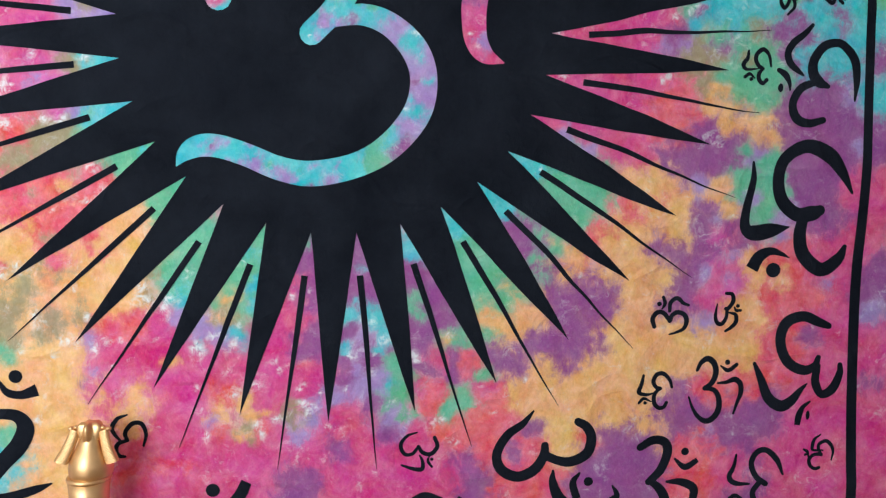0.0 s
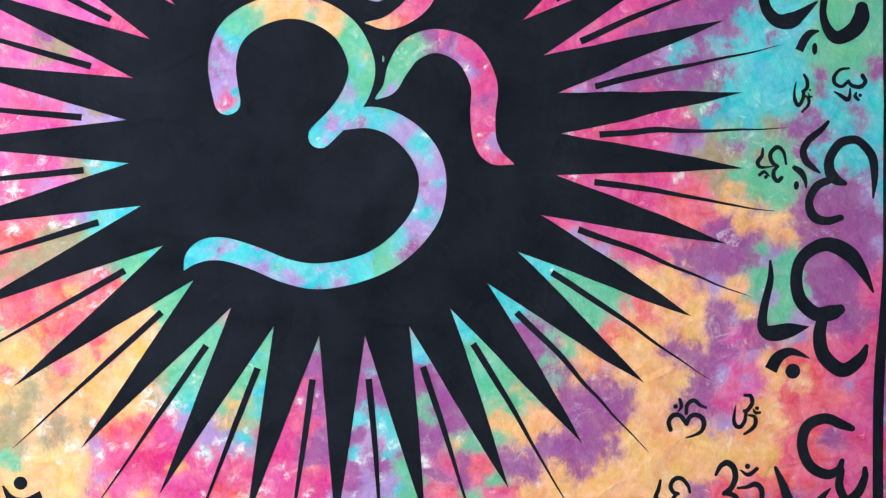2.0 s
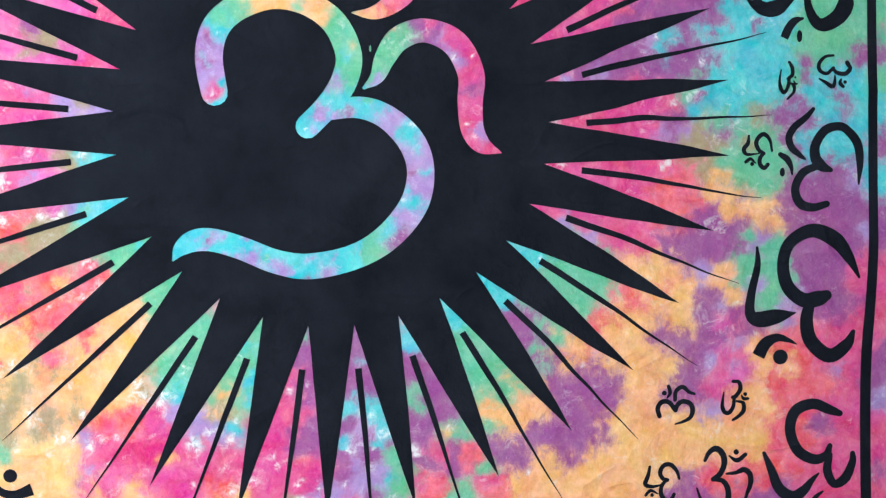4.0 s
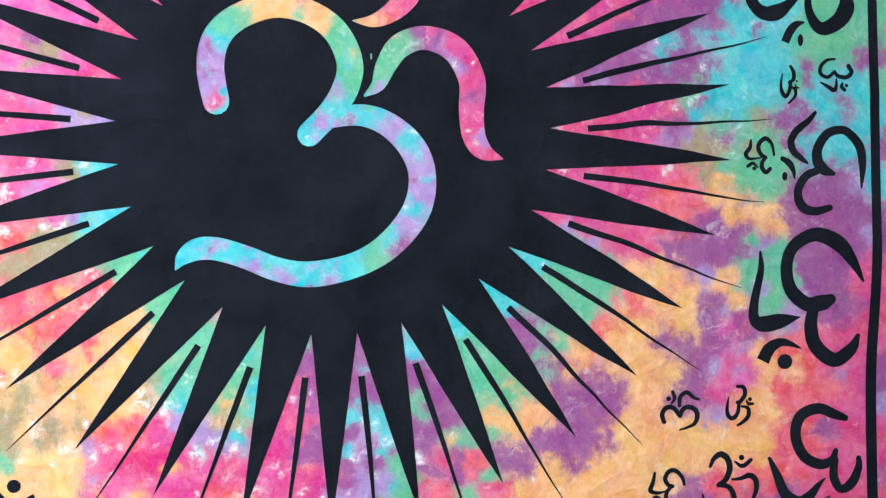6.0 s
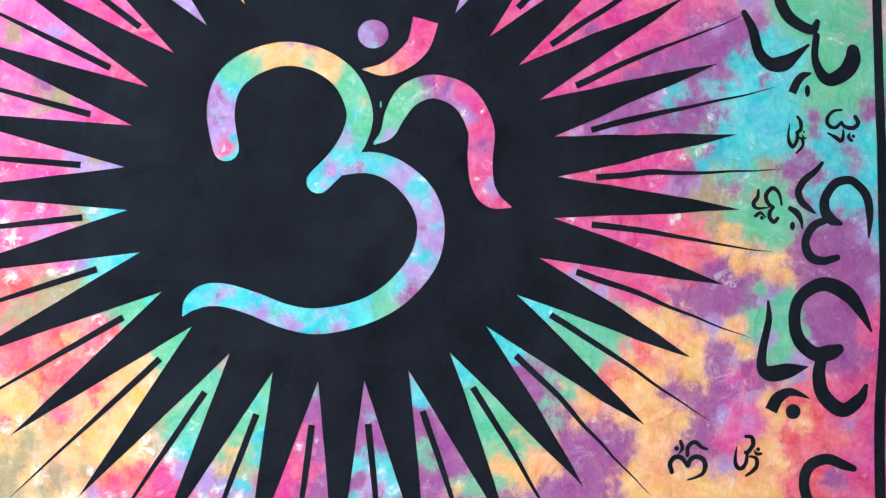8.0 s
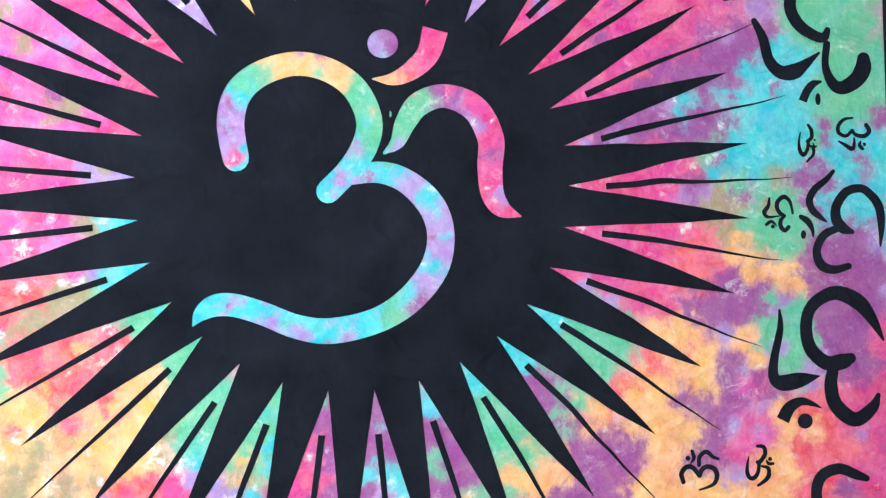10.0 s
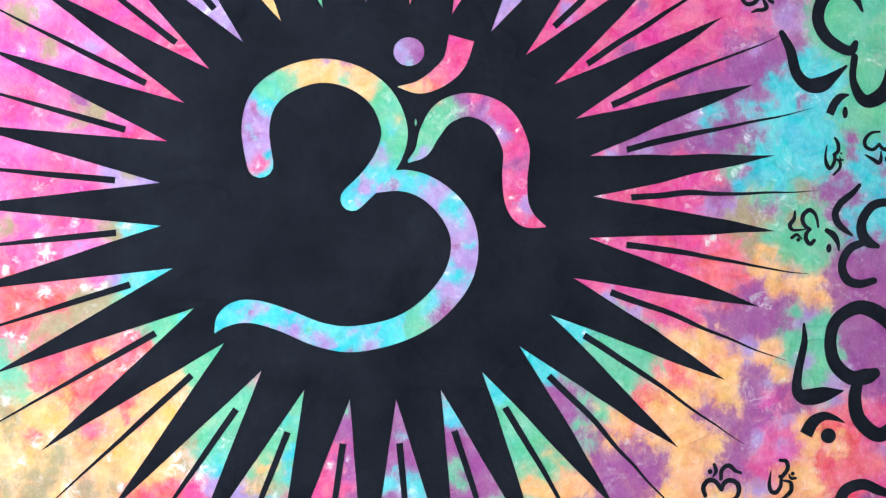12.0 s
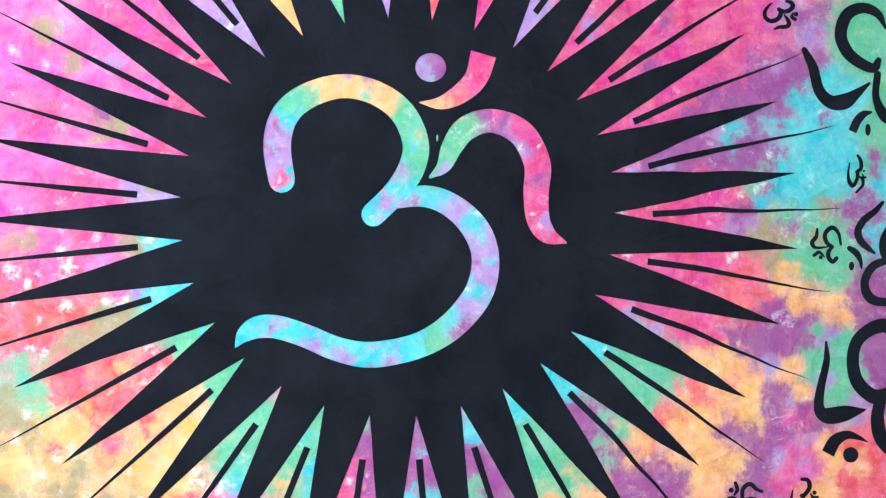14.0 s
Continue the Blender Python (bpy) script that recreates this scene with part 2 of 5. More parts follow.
    tree.links.new(maths(tree, "MULTIPLY_ADD", noises[8], -0.8, 1.36), hsv.inputs["Saturation"])
    drift = add(tree, "ShaderNodeTexNoise", Scale=12.0, Detail=6.0, Roughness=0.65, Distortion=0.4)
    tree.links.new(place, drift.inputs["Vector"])
    tree.links.new(maths(tree, "MULTIPLY_ADD", drift.outputs[0], 0.14, 0.43), hsv.inputs["Hue"])
    tree.links.new(bleach.outputs[2], hsv.inputs["Color"])
    tree.links.new(hsv.outputs[0], bsdf.inputs["Base Color"])
    bsdf.inputs["Roughness"].default_value = 0.85
    bsdf.inputs["Specular IOR Level"].default_value = 0.15
    weave(tree, bsdf, 0.62)
    return m


def printed_black():
    m, tree, bsdf = shader("printed_black")
    place = tree.nodes.new("ShaderNodeTexCoord").outputs["Object"]
    wear = add(tree, "ShaderNodeTexNoise", Scale=6.0, Detail=9.0, Roughness=0.68)
    tree.links.new(place, wear.inputs["Vector"])
    ramp = tree.nodes.new("ShaderNodeValToRGB")
    ramp.color_ramp.elements[0].position, ramp.color_ramp.elements[0].color = 0.32, (0.0050, 0.0074, 0.0132, 1)
    ramp.color_ramp.elements[1].position, ramp.color_ramp.elements[1].color = 0.72, (0.0150, 0.0200, 0.0310, 1)
    tree.links.new(wear.outputs[0], ramp.inputs[0])
    tree.links.new(ramp.outputs[0], bsdf.inputs["Base Color"])
    bsdf.inputs["Roughness"].default_value = 0.8
    bsdf.inputs["Specular IOR Level"].default_value = 0.06
    weave(tree, bsdf, 0.6)
    return m


def plain(name, colour, rough, scale, depth, metal=0.0):
    m, tree, bsdf = shader(name)
    place = tree.nodes.new("ShaderNodeTexCoord").outputs["Object"]
    n = add(tree, "ShaderNodeTexNoise", Scale=scale, Detail=5.0)
    tree.links.new(place, n.inputs["Vector"])
    ramp = tree.nodes.new("ShaderNodeValToRGB")
    ramp.color_ramp.elements[0].position, ramp.color_ramp.elements[1].position = 0.3, 0.7
    ramp.color_ramp.elements[0].color = tuple(c * 0.88 for c in colour) + (1,)
    ramp.color_ramp.elements[1].color = tuple(colour) + (1,)
    tree.links.new(n.outputs[0], ramp.inputs[0])
    tree.links.new(ramp.outputs[0], bsdf.inputs["Base Color"])
    tree.links.new(maths(tree, "MULTIPLY_ADD", n.outputs[0], 0.12, rough - 0.06), bsdf.inputs["Roughness"])
    bsdf.inputs["Metallic"].default_value = metal
    bump = add(tree, "ShaderNodeBump", Strength=0.3, Distance=depth)
    tree.links.new(n.outputs[0], bump.inputs["Height"])
    tree.links.new(bump.outputs[0], bsdf.inputs["Normal"])
    return m


COTTON, BLACK = dyed_cotton(), printed_black()
PLASTER = plain("white_plaster", (0.78, 0.77, 0.75), 0.85, 60, 0.002)
BOARDS = plain("wood_floor", (0.34, 0.22, 0.13), 0.5, 14, 0.002)
GOLD = plain("gold_paint", (0.84, 0.55, 0.28), 0.43, 45, 0.0006, 1.0)

# ------------------------------------------------------------------ the room
X0, X1, Y0, Y1, TOP = -2.6, 2.6, -3.2, 0.03, 2.75


def wall(name, label, boxes):
    bm = bmesh.new()
    for b in boxes:
        box(bm, *b)
    return tagged(part(name, bm, PLASTER), label, "wall", kind="structure")


wall("wall_north", "plain white plaster wall behind the hanging", [(X0, Y1, 0, X1, Y1 + 0.12, TOP)])
wall("wall_west", "plain white plaster side wall", [(X0 - 0.12, Y0, 0, X0, Y1 + 0.12, TOP)])
wall("wall_east", "plain white plaster side wall", [(X1, Y0, 0, X1 + 0.12, Y1 + 0.12, TOP)])
wall("wall_south", "plain white plaster wall with two window openings",
     [(X0 - 0.12, Y0 - 0.12, 0, X1 + 0.12, Y0, 0.85), (X0 - 0.12, Y0 - 0.12, 2.35, X1 + 0.12, Y0, TOP),
      (X0 - 0.12, Y0 - 0.12, 0.85, -2.4, Y0, 2.35), (-0.9, Y0 - 0.12, 0.85, 1.0, Y0, 2.35), (1.9, Y0 - 0.12, 0.85, X1 + 0.12, Y0, 2.35)])
bm = bmesh.new()
box(bm, X0 - 0.12, Y0 - 0.12, -0.1, X1 + 0.12, Y1 + 0.12, 0)
tagged(part("floor", bm, BOARDS), "brown wooden floor below the hanging", "floor", kind="structure")
bm = bmesh.new()
box(bm, X0 - 0.12, Y0 - 0.12, TOP, X1 + 0.12, Y1 + 0.12, TOP + 0.1)
tagged(part("ceiling", bm, PLASTER), "plain white ceiling", "ceiling", kind="structure")

# ------------------------------------------------------------------ the dyed hanging
tapestry = tagged(new("tapestry"), "tie-dyed cotton tapestry with black printed sun, hung flat on the wall", "tapestry")

# where each dye was poured, stretch by stretch: x, y from the sun's middle and reach, in centimetres
UPPER_LEFT = {
    "purple": [(-58.2, 19.5, 0.9), (-28.5, 33.3, 1.1)],
    "teal": [(-44.1, -5.5, 2.0), (-42.0, -14.2, 2.0), (-45.5, -15.9, 1.4), (-47.7, -17.0, 1.1)],
    "green": [(-48.7, -18.6, 1.1), (-47.2, -15.9, 0.7)],
    "olive": [(-68.8, 35.2, 1.2), (-63.3, 28.2, 1.0), (-56.5, 18.4, 1.4), (-54.3, 16.5, 1.0), (-58.6, 14.0, 0.8), (-48.4, 4.3, 0.9), (-72.2, -6.5, 1.3), (-50.6, -6.4, 1.0)],
    "white": [(-48.3, -5.0, 0.8), (-58.8, -4.6, 1.0), (-65.2, -6.9, 0.9), (-64.6, -10.7, 1.3), (-63.0, -10.1, 1.2), (-74.2, -11.9, 1.0), (-69.9, -12.4, 0.8), (-56.3, -17.1, 1.1), (-53.1, -16.5, 1.0), (-63.9, -18.3, 1.0), (-67.4, -27.6, 1.0), (-70.1, -26.5, 0.8), (-68.9, 28.0, 0.6), (-75.2, 31.2, 0.5), (-33.5, 36.3, 0.7)],
    "lilac": [(-55.7, 29.4, 1.0), (-64.5, 37.5, 0.9), (-75.4, 15.3, 0.9), (-44.3, 2.8, 1.7), (-50.8, 4.5, 1.3), (-40.6, 38.6, 1.5), (-31.9, 37.6, 1.5), (-29.6, 34.4, 1.5), (-28.0, 32.2, 1.1), (-58.5, 6.9, 1.1)],
    "rose": [(-52.6, 37.2, 2.4), (-44.9, 34.0, 2.6), (-36.1, 27.1, 2.4), (-40.8, 20.9, 2.6), (-45.2, 23.0, 1.7), (-41.7, 11.9, 1.5), (-47.7, 12.2, 1.3), (-60.6, 4.7, 2.8), (-67.0, 1.8, 2.6), (-70.6, 16.5, 2.4)],
    "pink": [(-61.1, 28.2, 1.5), (-54.1, 30.5, 1.5), (-71.0, 35.1, 1.3), (-65.5, 32.5, 1.5), (-60.8, 16.7, 1.3), (-52.1, 15.2, 1.0), (-70.8, 25.8, 3.7), (-74.2, 33.4, 3.2), (-58.0, 33.8, 2.8), (-51.3, 26.2, 2.2), (-70.4, 8.3, 3.2), (-57.4, 9.6, 1.9), (-65.8, -3.6, 2.2), (-73.5, 1.7, 2.8), (-63.1, 22.7, 2.2), (-73.9, 20.3, 2.4), (-50.4, 38.3, 1.5), (-63.4, 35.8, 1.5), (-70.0, -9.7, 1.7), (-54.8, -11.1, 1.5)],
}
LOWER_LEFT = {
    "orange": [(-52.8, -29.6, 0.6), (-51.2, -32.3, 0.6), (-63.4, -39.5, 2.4), (-67.1, -43.9, 1.7), (-61.7, -42.9, 1.6), (-69.1, -49.3, 2.6), (-73.4, -49.3, 2.1), (-64.8, -50.3, 1.7), (-58.8, -54.1, 2.2), (-55.1, -49.2, 2.4), (-52.0, -45.0, 1.7), (-48.7, -46.0, 1.7), (-41.3, -38.1, 2.2), (-46.6, -42.0, 1.0), (-42.3, -43.6, 2.2), (-49.7, -51.3, 1.9), (-44.4, -47.4, 2.2), (-38.1, -35.9, 1.2), (-39.4, -51.2, 1.3)],
    "teal": [(-31.1, -50.0, 1.3), (-37.8, -22.8, 0.9)],
    "green": [(-72.8, -29.8, 1.6), (-69.4, -35.2, 1.8), (-67.6, -37.9, 1.2), (-71.1, -33.1, 1.1), (-39.4, -24.0, 1.6), (-41.6, -25.1, 1.0), (-36.2, -21.7, 0.9), (-33.3, -31.5, 1.5), (-35.4, -34.3, 1.1), (-31.5, -29.3, 1.1), (-32.4, -46.7, 1.4)],
    "coral": [(-69.8, -18.9, 3.2), (-73.5, -22.8, 2.6), (-62.2, -19.9, 1.7), (-61.9, -33.0, 2.2), (-58.7, -30.7, 2.2), (-55.5, -29.6, 1.7), (-51.1, -32.8, 1.5), (-57.5, -38.3, 1.9), (-54.8, -37.8, 1.3), (-46.9, -29.5, 1.0), (-64.6, -35.2, 1.3), (-49.5, -35.0, 0.9), (-58.0, -40.7, 1.3), (-47.7, -40.4, 1.0), (-54.1, -44.8, 1.0), (-65.9, -46.0, 0.9), (-45.5, -43.6, 0.9)],
    "olive": [(-56.8, -22.0, 1.9), (-61.0, -23.7, 1.4), (-51.4, -18.7, 1.1), (-63.2, -25.4, 1.1), (-59.8, -31.8, 0.9), (-55.8, -39.9, 0.9), (-72.1, -36.3, 1.3), (-74.1, -40.7, 1.7), (-69.2, -43.0, 1.5), (-70.2, -46.1, 1.1), (-61.5, -51.4, 1.9), (-65.2, -54.1, 1.6), (-73.8, -53.7, 1.7), (-74.5, -47.2, 1.1), (-57.3, -45.9, 0.8), (-50.2, -52.9, 0.8), (-36.2, -46.8, 0.9)],
    "white": [(-69.7, -21.1, 0.6), (-74.1, -16.8, 0.9), (-71.5, -14.6, 0.6), (-59.9, -28.6, 0.5), (-55.4, -35.0, 0.5), (-49.0, -31.7, 0.5), (-71.5, -39.6, 0.5), (-68.0, -51.4, 0.9), (-59.5, -47.0, 0.8), (-51.9, -50.2, 0.6), (-72.4, -45.0, 0.9), (-40.0, -46.8, 0.6), (-47.5, -26.8, 0.8), (-46.3, -30.6, 0.8), (-61.6, -47.0, 0.9), (-37.8, -52.2, 1.3), (-32.9, -51.1, 1.1), (-34.5, -53.5, 1.0), (-64.8, -47.6, 0.8)],
    "lilac": [(-58.7, -9.5, 1.2), (-49.9, -15.2, 0.9)],
    "rose": [(-69.9, -11.3, 2.6), (-60.3, -9.5, 2.2), (-72.8, -27.7, 1.7)],
}
UPPER_RIGHT = {
    "orange": [(-21.5, 37.9, 1.8)],
    "purple": [(51.6, 39.5, 1.0), (49.0, 30.5, 0.9), (73.6, 33.3, 3.2), (65.8, 24.2, 3.1), (61.3, 24.7, 2.0), (70.3, 26.5, 3.3), (73.7, 21.0, 1.7), (68.7, 19.2, 1.5), (78.1, 31.2, 2.0), (57.1, 21.8, 1.6), (75.9, 27.8, 1.9), (53.6, 13.9, 2.3), (60.3, 16.3, 1.8), (69.3, 13.7, 2.6), (63.7, 13.0, 1.7), (79.2, 39.0, 1.6), (71.6, 10.9, 1.7), (74.9, 14.1, 1.5), (77.3, -0.7, 1.0), (67.2, 1.7, 1.7), (73.9, 6.5, 1.0)],
    "teal": [(72.6, 19.3, 1.6), (65.9, 19.2, 1.2), (64.8, 15.8, 1.0), (78.3, 16.6, 2.3), (81.7, 13.3, 2.7), (77.2, 9.9, 2.3), (81.6, 22.3, 2.0), (83.8, 26.8, 1.6), (80.6, 6.6, 2.7), (75.0, 5.4, 1.2), (78.2, 24.4, 1.0), (87.3, 21.3, 2.3), (86.2, 15.6, 2.3), (71.7, 4.2, 1.0)],
    "green": [(69.4, 8.1, 1.0), (70.5, 11.4, 0.8), (92.8, 37.1, 2.7), (89.4, 37.0, 1.8), (91.8, 19.1, 1.8), (76.2, 2.1, 1.3), (80.7, 1.9, 1.7), (-11.6, 40.3, 1.4)],
    "coral": [(6.0, 40.7, 1.5)],
    "olive": [(84.0, 3.1, 1.5), (72.8, -0.4, 1.6), (70.6, -3.6, 1.6)],
    "white": [(67.0, 17.0, 0.3), (64.8, 14.7, 0.4), (72.7, 13.7, 0.7), (69.4, 8.6, 0.7), (70.5, 6.8, 0.7), (44.8, 1.5, 0.8), (63.7, 18.6, 0.6)],
    "lilac": [(79.8, 37.4, 1.2), (74.8, 31.1, 0.9), (69.2, 24.3, 0.8), (36.6, 37.0, 0.9), (44.7, 10.4, 0.9), (52.5, 12.2, 0.9), (65.0, -0.6, 1.0), (69.5, -0.3, 0.9), (62.5, 17.7, 1.1), (75.8, 41.2, 1.2), (23.2, 37.8, 1.4), (26.0, 41.2, 1.3), (-2.8, 41.1, 1.3)],
    "rose": [(30.5, 31.8, 2.0), (33.3, 35.8, 2.2), (38.9, 27.0, 2.2), (43.3, 32.6, 2.9), (48.9, 37.2, 3.6), (46.8, 27.1, 1.8), (56.7, 39.6, 4.0), (65.7, 41.0, 4.3), (70.8, 37.2, 2.9), (60.2, 29.7, 2.9), (52.4, 20.6, 1.7), (45.8, 18.2, 1.5), (55.7, 26.2, 2.2), (64.1, 32.0, 2.9), (43.6, 11.0, 1.1), (59.3, 4.6, 2.0), (64.9, 6.3, 1.7), (54.9, 3.9, 1.8), (61.6, -0.2, 2.0), (47.1, 2.7, 0.8), (58.3, -2.1, 1.6), (14.9, 39.3, 1.6)],
}
RIGHT = {
    "orange": [(65.3, -28.1, 2.0), (67.0, -30.5, 1.6), (59.7, -28.1, 1.2), (62.2, -29.8, 1.6), (76.3, -12.4, 1.3), (77.5, -14.8, 1.2), (83.1, -16.2, 1.7), (66.5, -36.9, 1.7), (63.1, -34.7, 1.7), (59.8, -39.2, 2.7), (57.7, -43.6, 2.7), (55.5, -45.8, 2.0), (62.1, -44.7, 2.7), (65.5, -46.3, 1.2), (68.7, -34.7, 1.2), (59.4, -48.6, 1.8), (61.6, -51.8, 1.7), (47.6, -42.6, 1.7), (45.4, -41.5, 1.2), (40.0, -50.4, 1.2), (77.6, -27.9, 0.9), (75.4, -30.2, 0.9), (78.8, -33.4, 0.8), (70.3, -30.2, 1.0)],
    "purple": [(77.1, -35.1, 1.2), (74.1, -18.0, 2.7), (78.6, -19.0, 2.5), (76.4, -21.3, 2.5), (70.8, -23.6, 1.7), (80.9, -23.4, 1.2), (66.3, -21.4, 1.0), (66.5, -41.3, 2.1), (69.9, -43.5, 1.9), (64.3, -41.3, 1.2), (71.1, -47.9, 1.7), (49.9, -48.1, 2.6), (53.3, -51.4, 2.1), (47.7, -51.4, 1.7), (37.6, -38.3, 1.9), (40.9, -40.5, 1.3), (43.2, -43.8, 1.2), (75.4, -36.8, 1.6), (77.7, -40.1, 1.6), (73.2, -40.4, 1.2), (74.3, -32.4, 1.0), (56.6, -49.4, 0.9)],
    "teal": [(37.4, -24.0, 1.0), (39.9, -25.1, 0.7), (30.8, -30.7, 1.0), (33.6, -32.9, 0.7)],
    "green": [(45.2, -27.2, 1.7), (49.7, -28.3, 1.9), (53.3, -30.2, 1.7), (48.6, -33.8, 1.7), (49.8, -36.2, 1.0), (44.2, -37.2, 1.6), (40.3, -33.3, 1.3), (47.6, -38.4, 1.2), (42.1, -46.0, 1.0), (30.0, -49.4, 1.8), (33.3, -51.8, 1.5), (47.4, -21.1, 1.0), (82.1, -25.6, 1.6), (84.3, -27.8, 1.6), (82.0, -21.2, 1.0), (83.0, -8.9, 1.8), (86.4, -10.0, 1.2), (85.5, -33.6, 1.0)],
    "coral": [(69.6, -9.2, 1.8), (71.8, -12.5, 1.8), (66.2, -11.4, 1.3), (67.4, -14.7, 1.7), (65.2, -17.5, 1.2), (58.6, -31.5, 1.8), (60.9, -33.6, 1.2), (52.0, -39.3, 1.7), (65.3, -30.3, 1.0)],
    "white": [(79.9, -34.5, 0.4), (49.9, -44.8, 0.4), (44.4, -7.3, 0.7), (63.9, -7.6, 0.7), (41.6, -7.4, 0.6), (40.2, -25.6, 0.4)],
    "lilac": [(77.7, -34.6, 0.6), (84.3, -22.3, 0.9), (84.4, -32.3, 0.9), (73.1, -28.0, 1.0), (49.6, -21.6, 1.0), (45.1, -18.4, 0.8), (81.1, -42.3, 1.0)],
    "rose": [(41.6, -7.9, 1.3), (47.2, -10.6, 1.8), (55.0, -10.5, 2.2), (59.5, -12.6, 1.9), (64.0, -8.4, 1.6), (51.7, -15.0, 1.8), (42.8, -15.7, 1.1), (58.5, -19.3, 1.8), (61.9, -23.7, 1.1), (80.0, -45.6, 2.2), (77.8, -48.9, 2.0), (75.6, -51.4, 1.8), (80.0, -39.0, 1.2)],
    "pink": [(77.7, -42.9, 1.2), (80.6, -47.8, 1.3), (77.7, -38.4, 0.9), (76.1, -49.5, 1.0)],
}
EDGE = {
    "orange": [(76.4, -9.9, 1.1), (78.8, -12.3, 1.3), (81.1, -15.7, 1.6), (85.7, -15.4, 1.7), (83.4, -16.8, 1.5), (86.9, -19.0, 1.0), (77.7, -16.8, 1.1), (85.1, -43.8, 1.0)],
    "purple": [(88.8, 2.6, 1.4), (92.2, 3.7, 1.6), (94.5, 2.4, 1.3), (90.2, 0.1, 1.3), (91.2, -3.2, 1.0), (93.1, 13.8, 0.8), (93.2, 10.5, 0.7), (77.4, -0.3, 1.3), (99.0, 7.2, 1.3), (101.4, 4.7, 1.0), (98.2, -7.4, 1.6), (100.7, -8.8, 1.6), (91.4, -13.1, 1.7), (94.9, -16.5, 2.1), (90.3, -16.7, 1.7), (97.1, -10.8, 1.6), (100.6, -14.4, 1.6), (104.1, -16.4, 1.5), (104.6, 15.1, 1.3), (83.9, 21.5, 0.7), (78.9, -20.0, 1.6), (97.4, -25.5, 2.3), (96.4, -32.4, 2.1), (101.1, -34.6, 1.6), (100.8, -22.1, 1.9), (72.7, 6.9, 0.9)],
    "teal": [(72.5, 19.7, 1.4), (80.5, 15.9, 2.2), (81.8, 11.4, 2.4), (85.1, 17.0, 2.2), (79.5, 9.0, 2.0), (84.1, 8.1, 2.1), (88.4, 19.3, 2.3), (87.4, 13.7, 1.6), (88.4, 23.8, 1.6), (80.7, 4.7, 1.5), (97.9, 6.0, 2.5), (100.7, 10.0, 1.5), (104.9, 2.7, 1.7), (100.3, -1.8, 2.1), (97.5, -3.2, 1.6), (93.5, -1.9, 0.8), (105.9, 8.4, 1.4), (76.2, 5.8, 1.1)],
    "green": [(94.1, 21.6, 2.2), (96.5, 17.2, 1.7), (99.9, 17.2, 2.1), (101.0, 21.7, 2.1), (92.2, 16.0, 1.0), (96.3, 25.5, 1.7), (82.0, 0.3, 2.1), (85.4, -0.8, 1.7), (80.9, -3.1, 1.6), (86.6, -5.3, 1.7), (84.4, -8.7, 1.6), (77.5, -5.4, 1.1), (90.9, 10.4, 0.8), (87.9, -9.2, 1.0), (104.4, 24.0, 1.6), (71.5, 11.3, 0.9), (70.5, 7.7, 0.9), (87.6, -24.4, 1.3), (88.3, -30.1, 1.6), (86.6, -34.7, 1.3)],
    "coral": [(65.0, -7.7, 1.2), (68.5, -9.0, 1.7), (69.6, -12.4, 1.7), (66.2, -12.4, 1.8), (70.8, -15.5, 1.5), (64.0, -15.5, 1.6), (89.7, -43.8, 1.6), (88.6, -49.5, 1.7), (94.4, -46.1, 1.0)],
    "olive": [(76.3, -3.1, 1.3), (74.7, -7.6, 1.0), (82.0, -2.0, 0.9), (76.4, -10.1, 0.8)],
    "white": [(65.0, -6.6, 0.7), (71.6, 7.4, 0.7), (105.1, -8.5, 0.7), (67.1, 5.7, 0.6), (91.1, -0.8, 0.6)],
    "lilac": [(93.0, -33.5, 1.0), (106.0, -19.8, 0.9), (89.6, -37.2, 0.9), (104.6, -9.7, 0.9)],
    "rose": [(105.6, -30.1, 1.4), (106.4, -39.2, 1.6), (101.2, -41.5, 1.7)],
}
